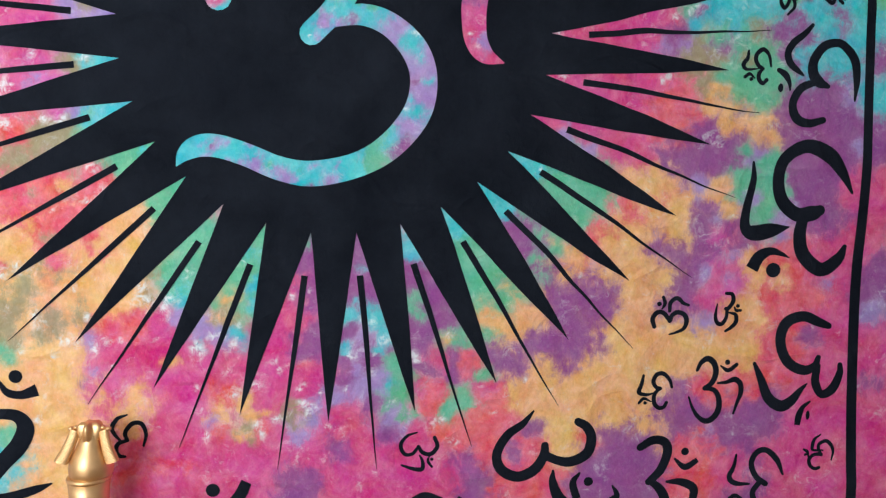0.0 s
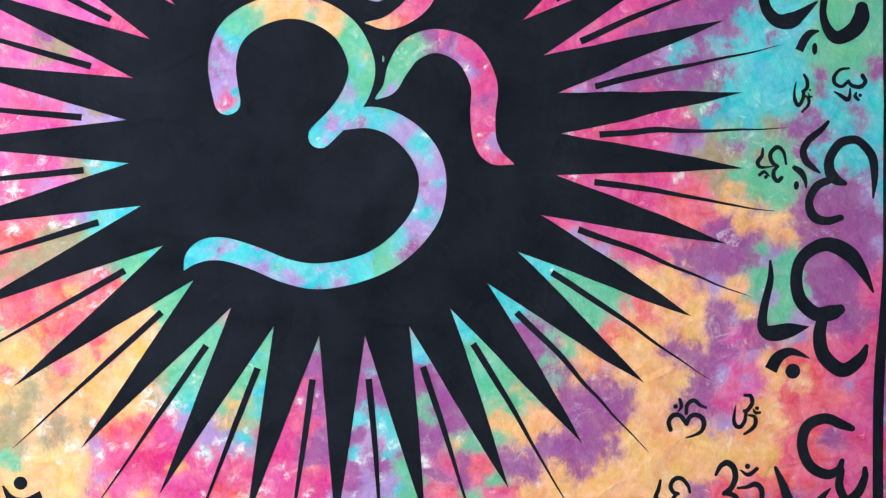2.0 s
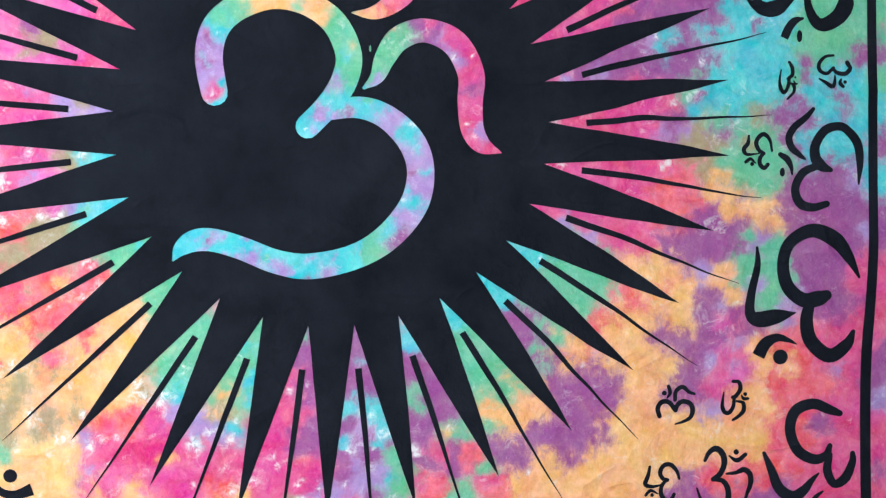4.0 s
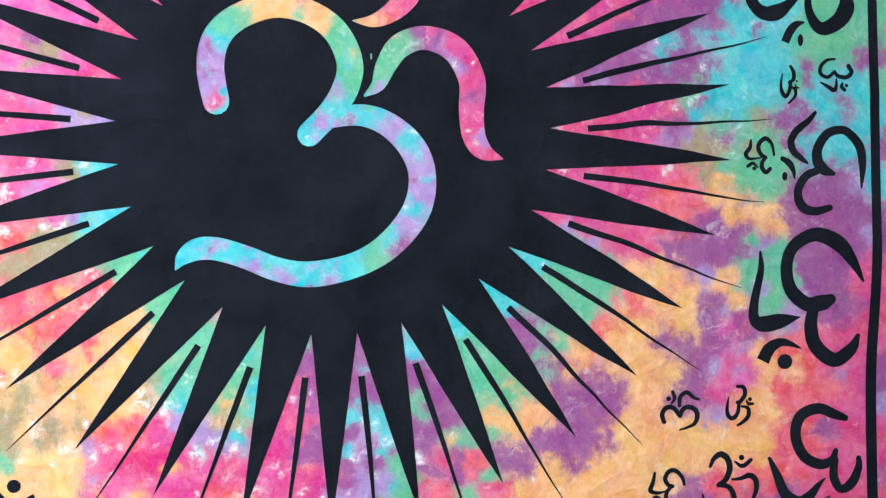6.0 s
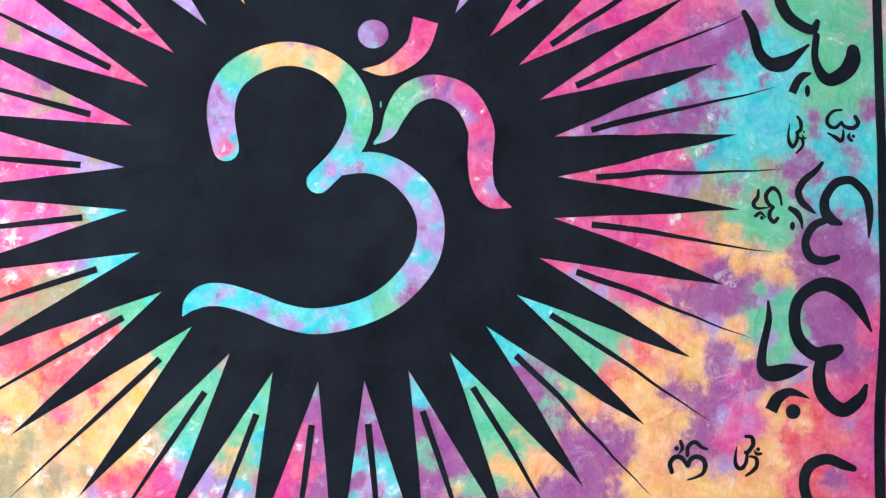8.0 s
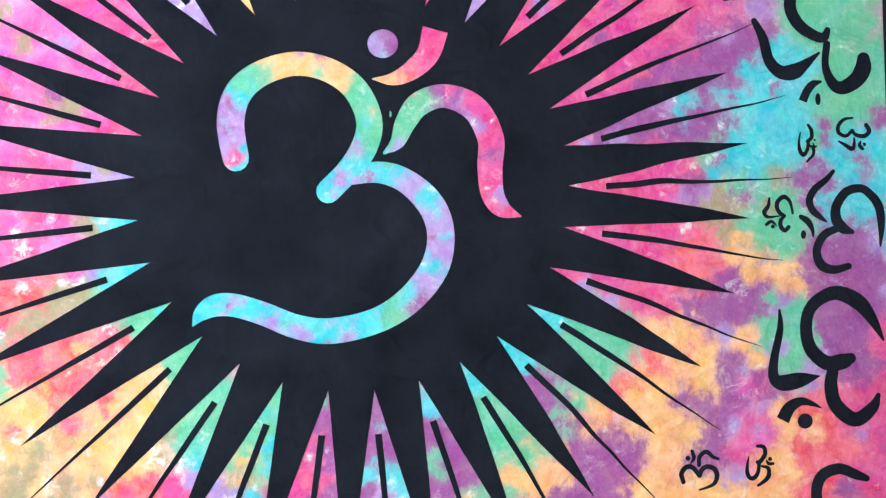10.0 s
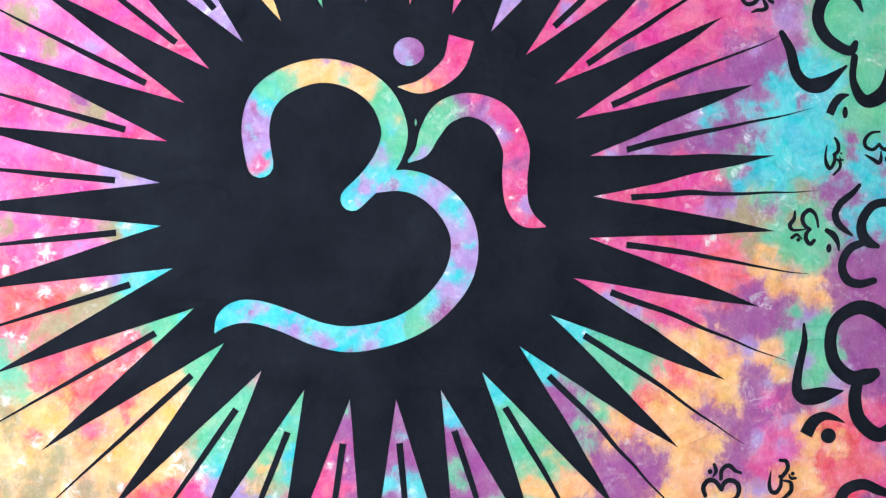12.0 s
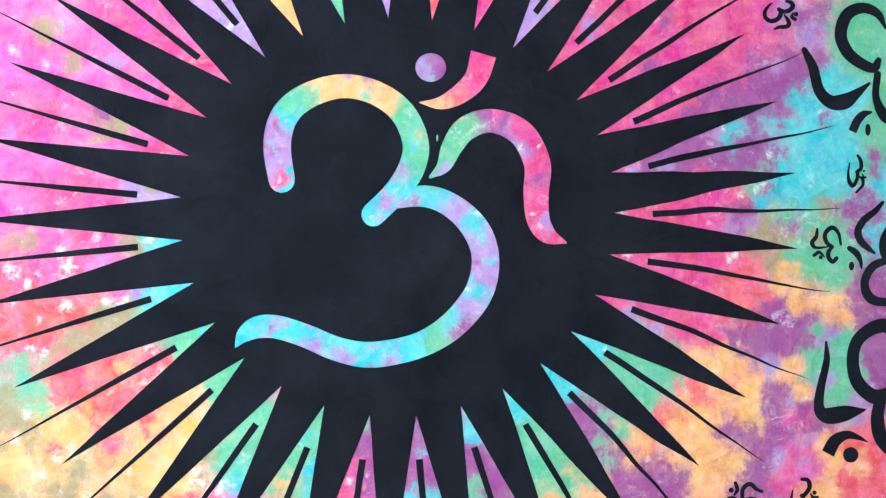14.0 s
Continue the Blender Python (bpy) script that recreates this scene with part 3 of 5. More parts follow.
BOTTOM_LEFT = {
    "orange": [(-63.0, -42.3, 2.1), (-61.0, -45.6, 1.5), (-54.6, -50.0, 2.8), (-49.2, -48.8, 2.4), (-43.7, -47.6, 2.4), (-40.4, -43.1, 2.0), (-41.6, -51.0, 1.5), (-54.9, -64.6, 2.8), (-59.3, -64.6, 1.6), (-50.6, -64.6, 1.6), (-52.9, -71.4, 3.3), (-58.3, -71.4, 2.2), (-55.2, -78.2, 2.9), (-49.6, -73.7, 2.0), (-55.4, -86.3, 2.9), (-57.7, -91.1, 2.0), (-63.8, -71.4, 2.4), (-59.5, -75.9, 1.3), (-44.9, -53.2, 1.5), (-39.7, -71.4, 1.7), (-37.3, -73.7, 1.4), (-38.7, -76.2, 1.1), (-40.4, -79.4, 1.0), (-31.9, -64.5, 0.8), (-23.1, -73.7, 1.2), (-25.3, -76.2, 0.8)],
    "purple": [(-50.1, -69.1, 0.8)],
    "teal": [(-30.6, -51.1, 1.0), (-20.7, -59.9, 1.0), (-64.2, -86.2, 1.6), (-26.3, -61.9, 0.7)],
    "green": [(-28.3, -39.7, 1.3), (-31.7, -48.7, 1.4), (-29.5, -50.0, 1.0), (-63.6, -62.9, 0.9), (-64.0, -79.4, 1.0)],
    "coral": [(-39.9, -83.5, 1.6), (-36.0, -84.3, 1.3), (-41.6, -88.7, 1.0), (-58.7, -40.0, 1.3), (-48.0, -42.1, 0.9), (-43.9, -57.7, 1.4), (-40.6, -57.7, 1.2), (-34.2, -70.2, 0.9), (-34.3, -86.4, 1.6), (-38.8, -86.4, 1.2), (-29.9, -86.4, 1.2), (-37.6, -81.8, 0.9), (-23.0, -71.4, 1.5), (-15.2, -78.3, 0.9)],
    "olive": [(-62.2, -51.1, 2.0), (-63.3, -54.5, 2.0), (-60.6, -52.2, 1.5), (-64.5, -57.8, 1.5), (-56.9, -55.6, 1.5), (-50.4, -54.4, 1.2), (-54.5, -46.6, 1.0), (-57.5, -58.9, 1.0), (-37.2, -50.9, 0.9), (-21.8, -55.4, 1.2), (-18.6, -78.3, 1.2), (-8.4, -74.9, 1.2)],
    "white": [(-29.5, -46.4, 0.7), (-45.0, -61.1, 0.7), (-41.7, -60.0, 0.5), (-32.9, -55.4, 0.6), (-28.0, -70.2, 0.6), (-32.1, -81.8, 0.4), (-61.4, -62.3, 0.6), (-48.2, -55.5, 0.7), (-51.6, -61.2, 0.7), (-20.8, -66.8, 0.6), (-39.6, -64.5, 0.4), (-59.1, -56.7, 1.2), (-53.7, -60.0, 0.9), (-36.1, -52.1, 1.3), (-38.3, -49.8, 0.9), (-56.0, -63.4, 0.8), (-59.0, -76.5, 0.8), (-47.8, -62.9, 0.9), (-26.9, -62.2, 1.1), (-24.1, -59.9, 0.8), (-25.3, -79.5, 0.6), (-44.0, -65.7, 0.4)],
    "lilac": [(-26.3, -58.8, 1.4), (-23.0, -59.9, 1.2), (-30.7, -55.4, 1.0), (-48.3, -62.5, 1.1), (-24.2, -77.2, 1.0), (-47.3, -66.3, 0.8)],
    "rose": [(-35.1, -56.6, 1.8), (-46.2, -64.5, 2.0), (-41.8, -64.5, 2.0), (-48.5, -69.1, 1.5), (-38.5, -63.4, 2.4), (-44.1, -70.2, 1.5), (-46.4, -73.9, 1.1), (-33.0, -62.2, 2.0), (-29.7, -65.7, 2.4), (-33.0, -69.1, 2.0), (-24.1, -64.5, 2.0), (-25.3, -69.1, 2.5), (-33.1, -76.0, 2.4), (-28.6, -73.7, 2.5), (-34.3, -82.9, 2.9), (-28.7, -82.9, 2.9), (-36.6, -87.8, 2.0), (-32.2, -90.2, 2.5), (-23.1, -81.8, 2.5), (-37.7, -90.1, 2.0), (-42.1, -86.6, 1.1)],
}
BOTTOM = {
    "orange": [(-17.4, -73.7, 1.0), (-19.7, -79.5, 0.8), (-21.9, -76.0, 0.9), (-13.5, -73.7, 0.6), (22.2, -59.7, 0.8), (-21.2, -50.8, 1.0), (-22.4, -55.4, 0.9)],
    "purple": [(0.6, -64.4, 1.1), (5.1, -64.4, 1.1), (2.3, -58.7, 1.2), (5.1, -61.0, 1.0), (0.6, -68.5, 1.0), (6.3, -73.7, 1.0), (-6.2, -42.8, 1.7), (-6.2, -50.7, 1.6), (-3.9, -59.8, 1.2), (-6.2, -62.4, 1.5), (3.9, -43.8, 1.6), (2.8, -48.4, 1.9), (7.3, -50.6, 1.2), (0.6, -58.7, 1.0), (13.0, -48.3, 1.6), (16.4, -48.3, 1.3), (19.2, -51.1, 1.7), (14.2, -55.2, 1.1), (16.5, -59.8, 1.6), (15.4, -64.4, 1.0), (-10.7, -87.7, 1.5), (-8.4, -90.3, 1.8), (0.7, -83.1, 1.4), (11.0, -78.6, 1.1), (18.9, -66.7, 1.3)],
    "teal": [(-17.3, -42.9, 0.9), (-16.8, -49.1, 0.6), (-16.8, -53.1, 0.6), (14.0, -42.6, 1.1), (4.5, -45.0, 0.6), (2.8, -55.2, 0.9), (6.8, -53.5, 0.8), (7.6, -56.6, 0.8), (9.6, -58.9, 0.7), (8.5, -62.1, 0.5), (1.7, -62.1, 0.5), (-21.8, -59.9, 0.8), (10.9, -69.6, 0.7)],
    "green": [(-15.1, -40.6, 1.0), (-17.3, -44.0, 1.3), (-19.5, -47.4, 1.3), (-21.8, -49.9, 1.1), (-18.5, -53.1, 1.0), (-5.6, -40.5, 0.8), (15.8, -52.9, 1.3), (12.6, -69.1, 1.4), (13.2, -72.6, 1.6), (13.8, -75.1, 0.9), (12.6, -65.6, 0.9)],
    "coral": [(-6.2, -65.6, 0.8), (18.9, -71.4, 1.7), (16.6, -72.8, 1.0), (21.3, -78.4, 1.3), (-23.1, -78.6, 1.2)],
    "white": [(-18.5, -56.5, 0.6), (0.6, -56.4, 0.6), (-17.4, -70.2, 0.7), (5.1, -55.2, 0.6), (-10.7, -66.8, 0.6), (-8.4, -59.9, 0.4), (-2.2, -71.4, 0.5), (8.0, -63.3, 0.6), (1.8, -70.2, 0.5), (6.3, -61.0, 0.5), (-21.3, -62.2, 0.9), (-8.4, -51.3, 0.6), (-5.6, -50.7, 0.6), (-18.0, -70.2, 1.2), (-15.2, -69.1, 0.8), (-15.8, -77.2, 1.2), (-14.7, -79.5, 0.9), (-20.8, -70.8, 0.9), (-11.3, -76.3, 1.1), (-12.4, -64.5, 0.8), (-6.2, -69.7, 0.6), (-5.6, -74.3, 1.0), (-3.9, -73.7, 0.6), (-1.6, -77.8, 0.6), (2.9, -62.7, 0.7), (6.3, -66.7, 0.8), (7.4, -56.9, 0.9), (9.7, -59.8, 0.7), (16.0, -63.5, 0.9), (19.6, -76.9, 1.2), (10.9, -73.1, 0.6)],
    "lilac": [(2.9, -65.0, 1.1), (9.7, -69.1, 1.1), (6.9, -69.3, 0.9), (4.0, -71.4, 1.1), (0.6, -71.4, 0.8), (12.1, -76.1, 1.3), (-5.0, -77.2, 1.4), (-7.3, -79.5, 1.0), (5.1, -59.8, 1.2), (-3.9, -74.3, 0.9)],
    "rose": [(-8.4, -50.7, 1.5), (-9.5, -54.2, 1.6), (-12.9, -62.2, 1.6), (-14.1, -66.8, 1.6), (-10.7, -66.8, 1.6), (-7.3, -66.8, 1.6), (-3.9, -66.8, 1.5), (-12.9, -71.4, 1.8), (-7.3, -71.4, 1.6), (-20.8, -66.8, 1.6), (-16.4, -86.5, 2.5), (-19.7, -83.0, 2.0), (-10.7, -83.0, 2.5), (-3.9, -83.1, 2.1), (0.7, -77.4, 2.1), (5.3, -83.1, 2.5), (0.7, -88.0, 2.1), (9.9, -85.5, 2.1), (12.2, -90.5, 2.1), (-22.0, -88.8, 2.0), (17.9, -80.8, 2.1), (21.5, -87.9, 1.6), (15.5, -71.4, 1.3), (6.4, -90.2, 1.6)],
}
BOTTOM_RIGHT = {
    "orange": [(31.3, -55.1, 1.7), (33.7, -56.4, 2.1), (37.1, -53.9, 2.1), (40.6, -55.0, 1.6), (43.8, -43.4, 1.0), (46.2, -45.7, 1.3), (48.4, -42.2, 1.7), (55.3, -39.9, 1.7), (60.0, -42.1, 2.6), (57.8, -46.8, 1.8), (60.4, -52.6, 1.8), (57.1, -59.6, 1.8), (61.8, -59.6, 2.6), (64.2, -61.9, 2.6), (53.7, -66.7, 2.1), (58.5, -66.7, 2.6), (49.2, -71.4, 2.1), (44.4, -70.2, 1.8), (42.0, -65.5, 1.2), (39.7, -67.9, 1.6), (37.4, -69.0, 1.6), (38.7, -73.8, 1.3), (42.2, -73.8, 1.8), (47.0, -76.4, 1.8), (47.1, -80.9, 1.5), (51.6, -73.8, 2.1)],
    "purple": [(36.8, -41.2, 1.7), (42.7, -45.8, 1.3), (44.0, -50.4, 1.9), (46.4, -53.8, 2.1), (50.9, -50.3, 2.3), (53.3, -50.3, 2.1), (48.8, -57.3, 1.6), (52.4, -61.0, 1.6), (55.9, -60.8, 0.9), (48.9, -62.2, 1.6), (41.9, -59.7, 1.7), (43.1, -62.2, 1.6), (45.5, -65.5, 1.3), (36.2, -64.4, 1.6), (31.5, -62.0, 1.0), (23.4, -64.4, 1.5), (21.0, -55.1, 1.3), (62.6, -83.3, 2.6), (57.9, -85.7, 2.6), (56.5, -79.7, 1.7), (55.6, -89.3, 2.1), (60.4, -90.8, 2.2), (40.0, -78.5, 1.1), (36.5, -83.2, 1.1), (26.1, -85.6, 1.6), (29.7, -90.6, 1.6)],
    "teal": [(23.0, -38.0, 1.1)],
    "green": [(25.4, -42.5, 1.7), (27.7, -45.9, 1.7), (28.9, -49.3, 1.7), (32.3, -45.8, 1.6), (30.4, -51.8, 1.2), (35.9, -50.4, 1.3), (23.4, -59.7, 1.3), (25.1, -61.1, 0.9), (30.3, -58.6, 1.0), (25.9, -72.6, 1.3), (23.6, -74.0, 1.3), (30.4, -66.7, 0.8), (41.4, -40.0, 1.4), (43.7, -41.1, 1.0), (39.1, -42.3, 0.9)],
    "coral": [(31.7, -72.6, 1.7), (32.9, -75.2, 1.6), (29.4, -76.3, 1.3), (26.0, -79.6, 1.7), (30.7, -80.8, 1.7), (35.2, -76.1, 1.3), (37.7, -83.2, 1.3), (39.0, -88.0, 2.1), (42.5, -88.3, 1.3), (34.3, -89.4, 1.6), (42.4, -82.1, 1.1), (51.8, -79.9, 1.1), (52.9, -38.8, 1.6), (26.9, -64.4, 1.2)],
    "white": [(22.2, -58.6, 0.6), (31.7, -74.9, 0.5), (22.5, -76.3, 0.8), (23.7, -80.8, 0.5), (38.5, -67.3, 0.5)],
    "rose": [(30.5, -70.2, 1.0), (21.1, -64.4, 1.3), (23.8, -86.7, 1.6), (43.8, -44.6, 0.6), (47.2, -40.0, 0.7)],
}
CORNER = {
    "orange": [(66.3, -70.2, 1.4), (64.4, -66.7, 1.9), (60.7, -64.3, 2.1), (66.1, -80.9, 1.0), (63.6, -43.3, 1.8), (67.0, -39.8, 1.1), (65.3, -59.6, 2.6), (70.1, -59.6, 2.6), (76.0, -59.5, 2.1), (80.8, -59.5, 2.6), (84.4, -59.7, 1.7), (85.2, -52.4, 1.7), (69.0, -64.3, 1.7), (63.4, -73.8, 1.5), (86.2, -46.5, 1.3), (91.0, -47.7, 1.0), (71.7, -39.7, 0.8), (79.8, -64.3, 1.7), (62.1, -70.2, 2.1), (56.3, -72.6, 2.6), (64.7, -76.8, 1.4), (84.8, -64.2, 1.1), (87.2, -55.9, 1.0)],
    "purple": [(67.1, -42.1, 1.1), (69.4, -42.0, 1.1), (71.9, -45.5, 1.3), (70.9, -50.2, 1.8), (69.8, -53.7, 1.5), (73.3, -52.5, 1.3), (77.6, -39.6, 2.1), (81.1, -38.4, 1.7), (69.3, -71.4, 1.8), (67.0, -75.0, 1.7), (70.7, -76.4, 2.2), (74.3, -76.4, 1.7), (80.2, -75.0, 1.9), (82.7, -77.6, 1.9), (87.5, -76.2, 1.7), (81.6, -80.0, 1.2), (89.8, -74.0, 1.3), (85.8, -91.9, 1.3), (88.1, -89.5, 1.3), (76.8, -81.0, 1.0), (97.6, -59.4, 1.1), (110.4, -49.9, 1.8), (111.5, -69.0, 1.2), (111.4, -45.2, 1.2), (108.4, -2.4, 1.3), (109.3, -19.6, 1.7)],
    "teal": [(108.5, 5.5, 1.4), (109.1, -9.2, 1.3)],
    "green": [(108.3, 9.4, 1.1)],
    "coral": [(93.1, -41.8, 1.8), (93.6, -51.2, 2.2), (98.4, -51.2, 1.9), (92.6, -56.2, 1.8), (89.2, -59.7, 1.7), (89.4, -64.2, 1.3), (94.2, -64.5, 1.7), (87.1, -66.6, 1.3), (82.3, -67.8, 1.7), (78.8, -70.4, 1.8), (75.2, -70.2, 1.3), (75.7, -82.2, 1.8), (72.1, -83.4, 1.7), (73.6, -89.7, 1.7), (87.3, -71.4, 0.8)],
    "lilac": [(74.7, -56.0, 1.1), (75.4, -45.5, 1.1), (77.4, -79.8, 0.8), (110.6, -52.8, 1.2), (101.8, -47.6, 1.0), (80.2, -46.6, 1.0)],
    "rose": [(100.3, -65.4, 2.7), (102.2, -54.7, 2.2), (103.0, -47.6, 1.7), (100.7, -73.8, 2.7), (103.6, -82.3, 2.7), (97.4, -79.8, 2.2), (95.3, -87.1, 2.7), (101.5, -89.6, 2.7), (111.1, -61.8, 2.2), (112.3, -83.5, 3.5), (113.0, -73.8, 2.2), (82.0, -88.3, 1.7), (93.0, -91.0, 2.2), (109.9, -30.0, 1.9)],
}
OM_UPPER = {
    "orange": [(-13.0, 25.9, 2.0), (-9.7, 25.4, 1.6), (-15.2, 24.8, 1.1), (-6.4, 24.9, 1.3), (-3.1, 22.8, 1.3), (5.7, 22.4, 1.1), (9.0, 22.5, 1.2), (4.2, 16.1, 0.6)],
    "purple": [(-23.8, 15.2, 0.7), (-24.6, 10.8, 0.5), (-24.1, 16.6, 0.8), (-25.3, 13.5, 0.7), (-5.4, 27.4, 0.7), (-1.5, 4.1, 0.7), (2.2, 3.3, 0.7), (15.0, -7.8, 0.9), (15.7, 19.8, 1.1), (20.2, 18.8, 1.2), (27.0, 7.9, 0.8), (13.0, -21.0, 1.0), (6.5, 29.4, 1.3)],
    "teal": [(15.5, -3.2, 0.7), (17.5, -7.8, 0.6), (14.5, -11.1, 0.6), (16.4, -13.5, 0.6), (-24.9, 14.6, 0.4), (3.1, 14.1, 0.6), (-22.6, 9.2, 0.5), (-22.5, 5.3, 1.0), (-21.2, 19.7, 1.2), (1.6, 5.2, 1.5), (-0.6, 5.0, 1.1), (-6.0, 0.1, 1.4), (-3.6, 1.8, 1.1), (6.0, 4.2, 1.5), (9.3, 3.7, 1.1), (14.9, -0.6, 1.1), (15.1, -14.4, 1.2), (10.8, -20.0, 1.2), (1.5, 10.7, 0.6), (5.1, 28.5, 0.7)],
    "green": [(-19.6, 23.0, 1.5), (-21.5, 21.3, 1.0), (1.4, 19.6, 1.8), (3.6, 16.3, 1.8), (3.1, 11.9, 1.8), (4.3, 8.6, 1.0), (8.1, 10.9, 1.1), (9.2, 14.2, 1.4), (11.3, 17.0, 1.4), (13.5, 18.7, 1.0), (8.6, -22.2, 1.4), (6.5, -23.6, 1.0), (-6.4, 23.8, 0.7), (7.1, 5.3, 0.6)],
    "coral": [(10.1, 23.6, 1.2)],
    "white": [(-21.7, 19.1, 0.4), (-6.0, -0.2, 0.4), (14.0, -13.3, 0.4), (4.1, 21.8, 0.4), (-24.8, 11.3, 0.4), (-24.8, 8.0, 0.4), (16.0, 0.8, 0.7), (23.6, 14.5, 0.6), (28.0, 14.5, 0.4), (26.5, 0.7, 0.4), (28.2, -2.1, 0.4), (-0.6, 5.7, 0.4)],
    "lilac": [(4.8, 28.7, 1.2), (11.9, -18.3, 0.6), (15.7, -12.7, 0.7), (1.6, 3.0, 0.6), (6.0, 5.5, 0.6), (-0.0, 4.3, 0.6), (-3.8, 0.5, 0.4), (-23.8, 15.8, 1.5), (-25.1, 12.4, 1.3), (1.0, 9.6, 0.9), (-10.9, 27.3, 0.7), (-1.7, 3.5, 0.8), (10.5, 2.1, 1.3), (16.1, -5.6, 2.2), (16.2, -10.0, 2.2), (14.1, -16.6, 1.1), (21.3, 17.5, 0.9), (25.2, 14.5, 0.8), (29.3, -1.5, 0.6), (8.7, 8.4, 0.6)],
    "rose": [(-23.4, 8.1, 0.8), (-24.3, 18.5, 0.5), (14.5, 29.8, 1.8), (13.4, 26.5, 1.4), (17.9, 19.9, 0.9), (23.5, 18.9, 1.3), (26.9, 15.6, 1.3), (27.5, 10.1, 1.3), (27.0, 3.4, 1.8), (28.2, -2.6, 1.1), (31.6, -4.2, 0.9)],
}
OM_FOOT = {
    "purple": [(-24.8, -21.3, 0.5), (-1.1, -28.0, 0.8), (-5.5, -29.0, 0.7)],
    "teal": [(2.1, -24.5, 1.8), (-1.2, -25.8, 1.9), (-5.6, -26.8, 1.9), (-8.9, -24.9, 1.3), (-14.4, -23.6, 1.5), (-19.8, -22.6, 1.6), (-23.1, -23.7, 1.3), (-27.5, -22.7, 1.5), (-29.6, -24.0, 1.0), (4.3, -25.6, 1.1), (-11.1, -24.7, 1.1)],
    "green": [(-13.2, -25.2, 0.5), (-6.7, -25.7, 0.4)],
    "lilac": [(-27.0, -21.1, 0.4), (-25.3, -23.8, 0.4), (-22.1, -21.0, 0.4), (-18.2, -24.8, 0.5), (-17.1, -22.0, 0.4), (-8.8, -27.4, 0.5), (-4.5, -25.1, 0.4), (0.4, -24.0, 0.4), (4.3, -23.4, 0.4), (-24.2, -21.6, 0.7), (-14.4, -23.1, 0.7), (-11.0, -27.1, 0.7), (-15.4, -26.0, 0.7), (-1.2, -27.8, 0.9), (-20.9, -24.8, 0.5)],
}
POURS = (UPPER_LEFT, LOWER_LEFT, UPPER_RIGHT, RIGHT, EDGE, BOTTOM_LEFT, BOTTOM, BOTTOM_RIGHT, CORNER, OM_UPPER, OM_FOOT)


def cloth():
    wide, high, step = 2.26, 2.16, 0.006
    nx, nz = int(wide / step) + 1, int(high / step) + 1
    x, z = np.meshgrid(np.linspace(-wide / 2, wide / 2, nx) + CX, np.linspace(-high / 2, high / 2, nz) + CZ)
    x = np.where(x > 0, x * (1.19 - 0.03 * (z - CZ)) / (wide / 2), x)     # hung a little askew
    y = ripple(x, z)
    k = np.arange(nx * nz).reshape(nz, nx)
    quads = np.stack([k[:-1, :-1], k[:-1, 1:], k[1:, 1:], k[1:, :-1]], -1).reshape(-1, 4)
    me = bpy.data.meshes.new("cloth")
    me.from_pydata(np.stack([x, y, z], -1).reshape(-1, 3).tolist(), [], quads.tolist())
    me.materials.append(COTTON)
    # the dyes ran: their outlines wander by a few centimetres
    fx, fz = np.meshgrid(np.fft.fftfreq(nx, step), np.fft.fftfreq(nz, step))
    reach = 1 / (1 + (np.hypot(fx, fz) / 12) ** 2) ** 1.1
    rng = np.random.default_rng(5)
    run = []
    for _ in range(2):
        field = np.fft.ifft2(np.fft.fft2(rng.standard_normal((nz, nx))) * reach).real
        run.append((field / field.std()).ravel())
    u, v = (x.ravel() - CX) * 100 + 0.55 * run[0], (z.ravel() - CZ) * 100 + 0.55 * run[1]
    # each pour spreads until it meets its neighbours; where none reached, the first pink bath shows
    share, total = {}, 0.02 * np.ones(nx * nz)
    for dye in sum(LAYERS.values(), ()):
        spots = [spot for pour in POURS for spot in pour.get(dye, ())]
        near = np.full(nx * nz, 40.0)
        for px, py, r in spots:
            near = np.minimum(near, ((u - px) ** 2 + (v - py) ** 2) / r ** 2)
        share[dye] = np.exp(-0.8 * near) if dye == "white" else np.exp(-1.3 * np.sqrt(near + 0.3))
        if dye != "white":
            total = total + share[dye]
    for name, dyes in LAYERS.items():
        layer = np.zeros((nx * nz, 4))
        for c, dye in enumerate(dyes):
            layer[:, c] = share[dye] if dye == "white" else share[dye] / total
        at = me.attributes.new(name, "FLOAT_COLOR", "POINT")
        at.data.foreach_set("color", layer.astype(np.float32).ravel())
    me.update()
    ob = new("cloth", me)
    ob.parent = tapestry
    tagged(ob, "pink, orange, purple and turquoise tie-dyed cotton cloth")
    thick = ob.modifiers.new("thickness", "SOLIDIFY")
    thick.thickness, thick.offset = 0.0015, -1
    return smooth(ob)


cloth()

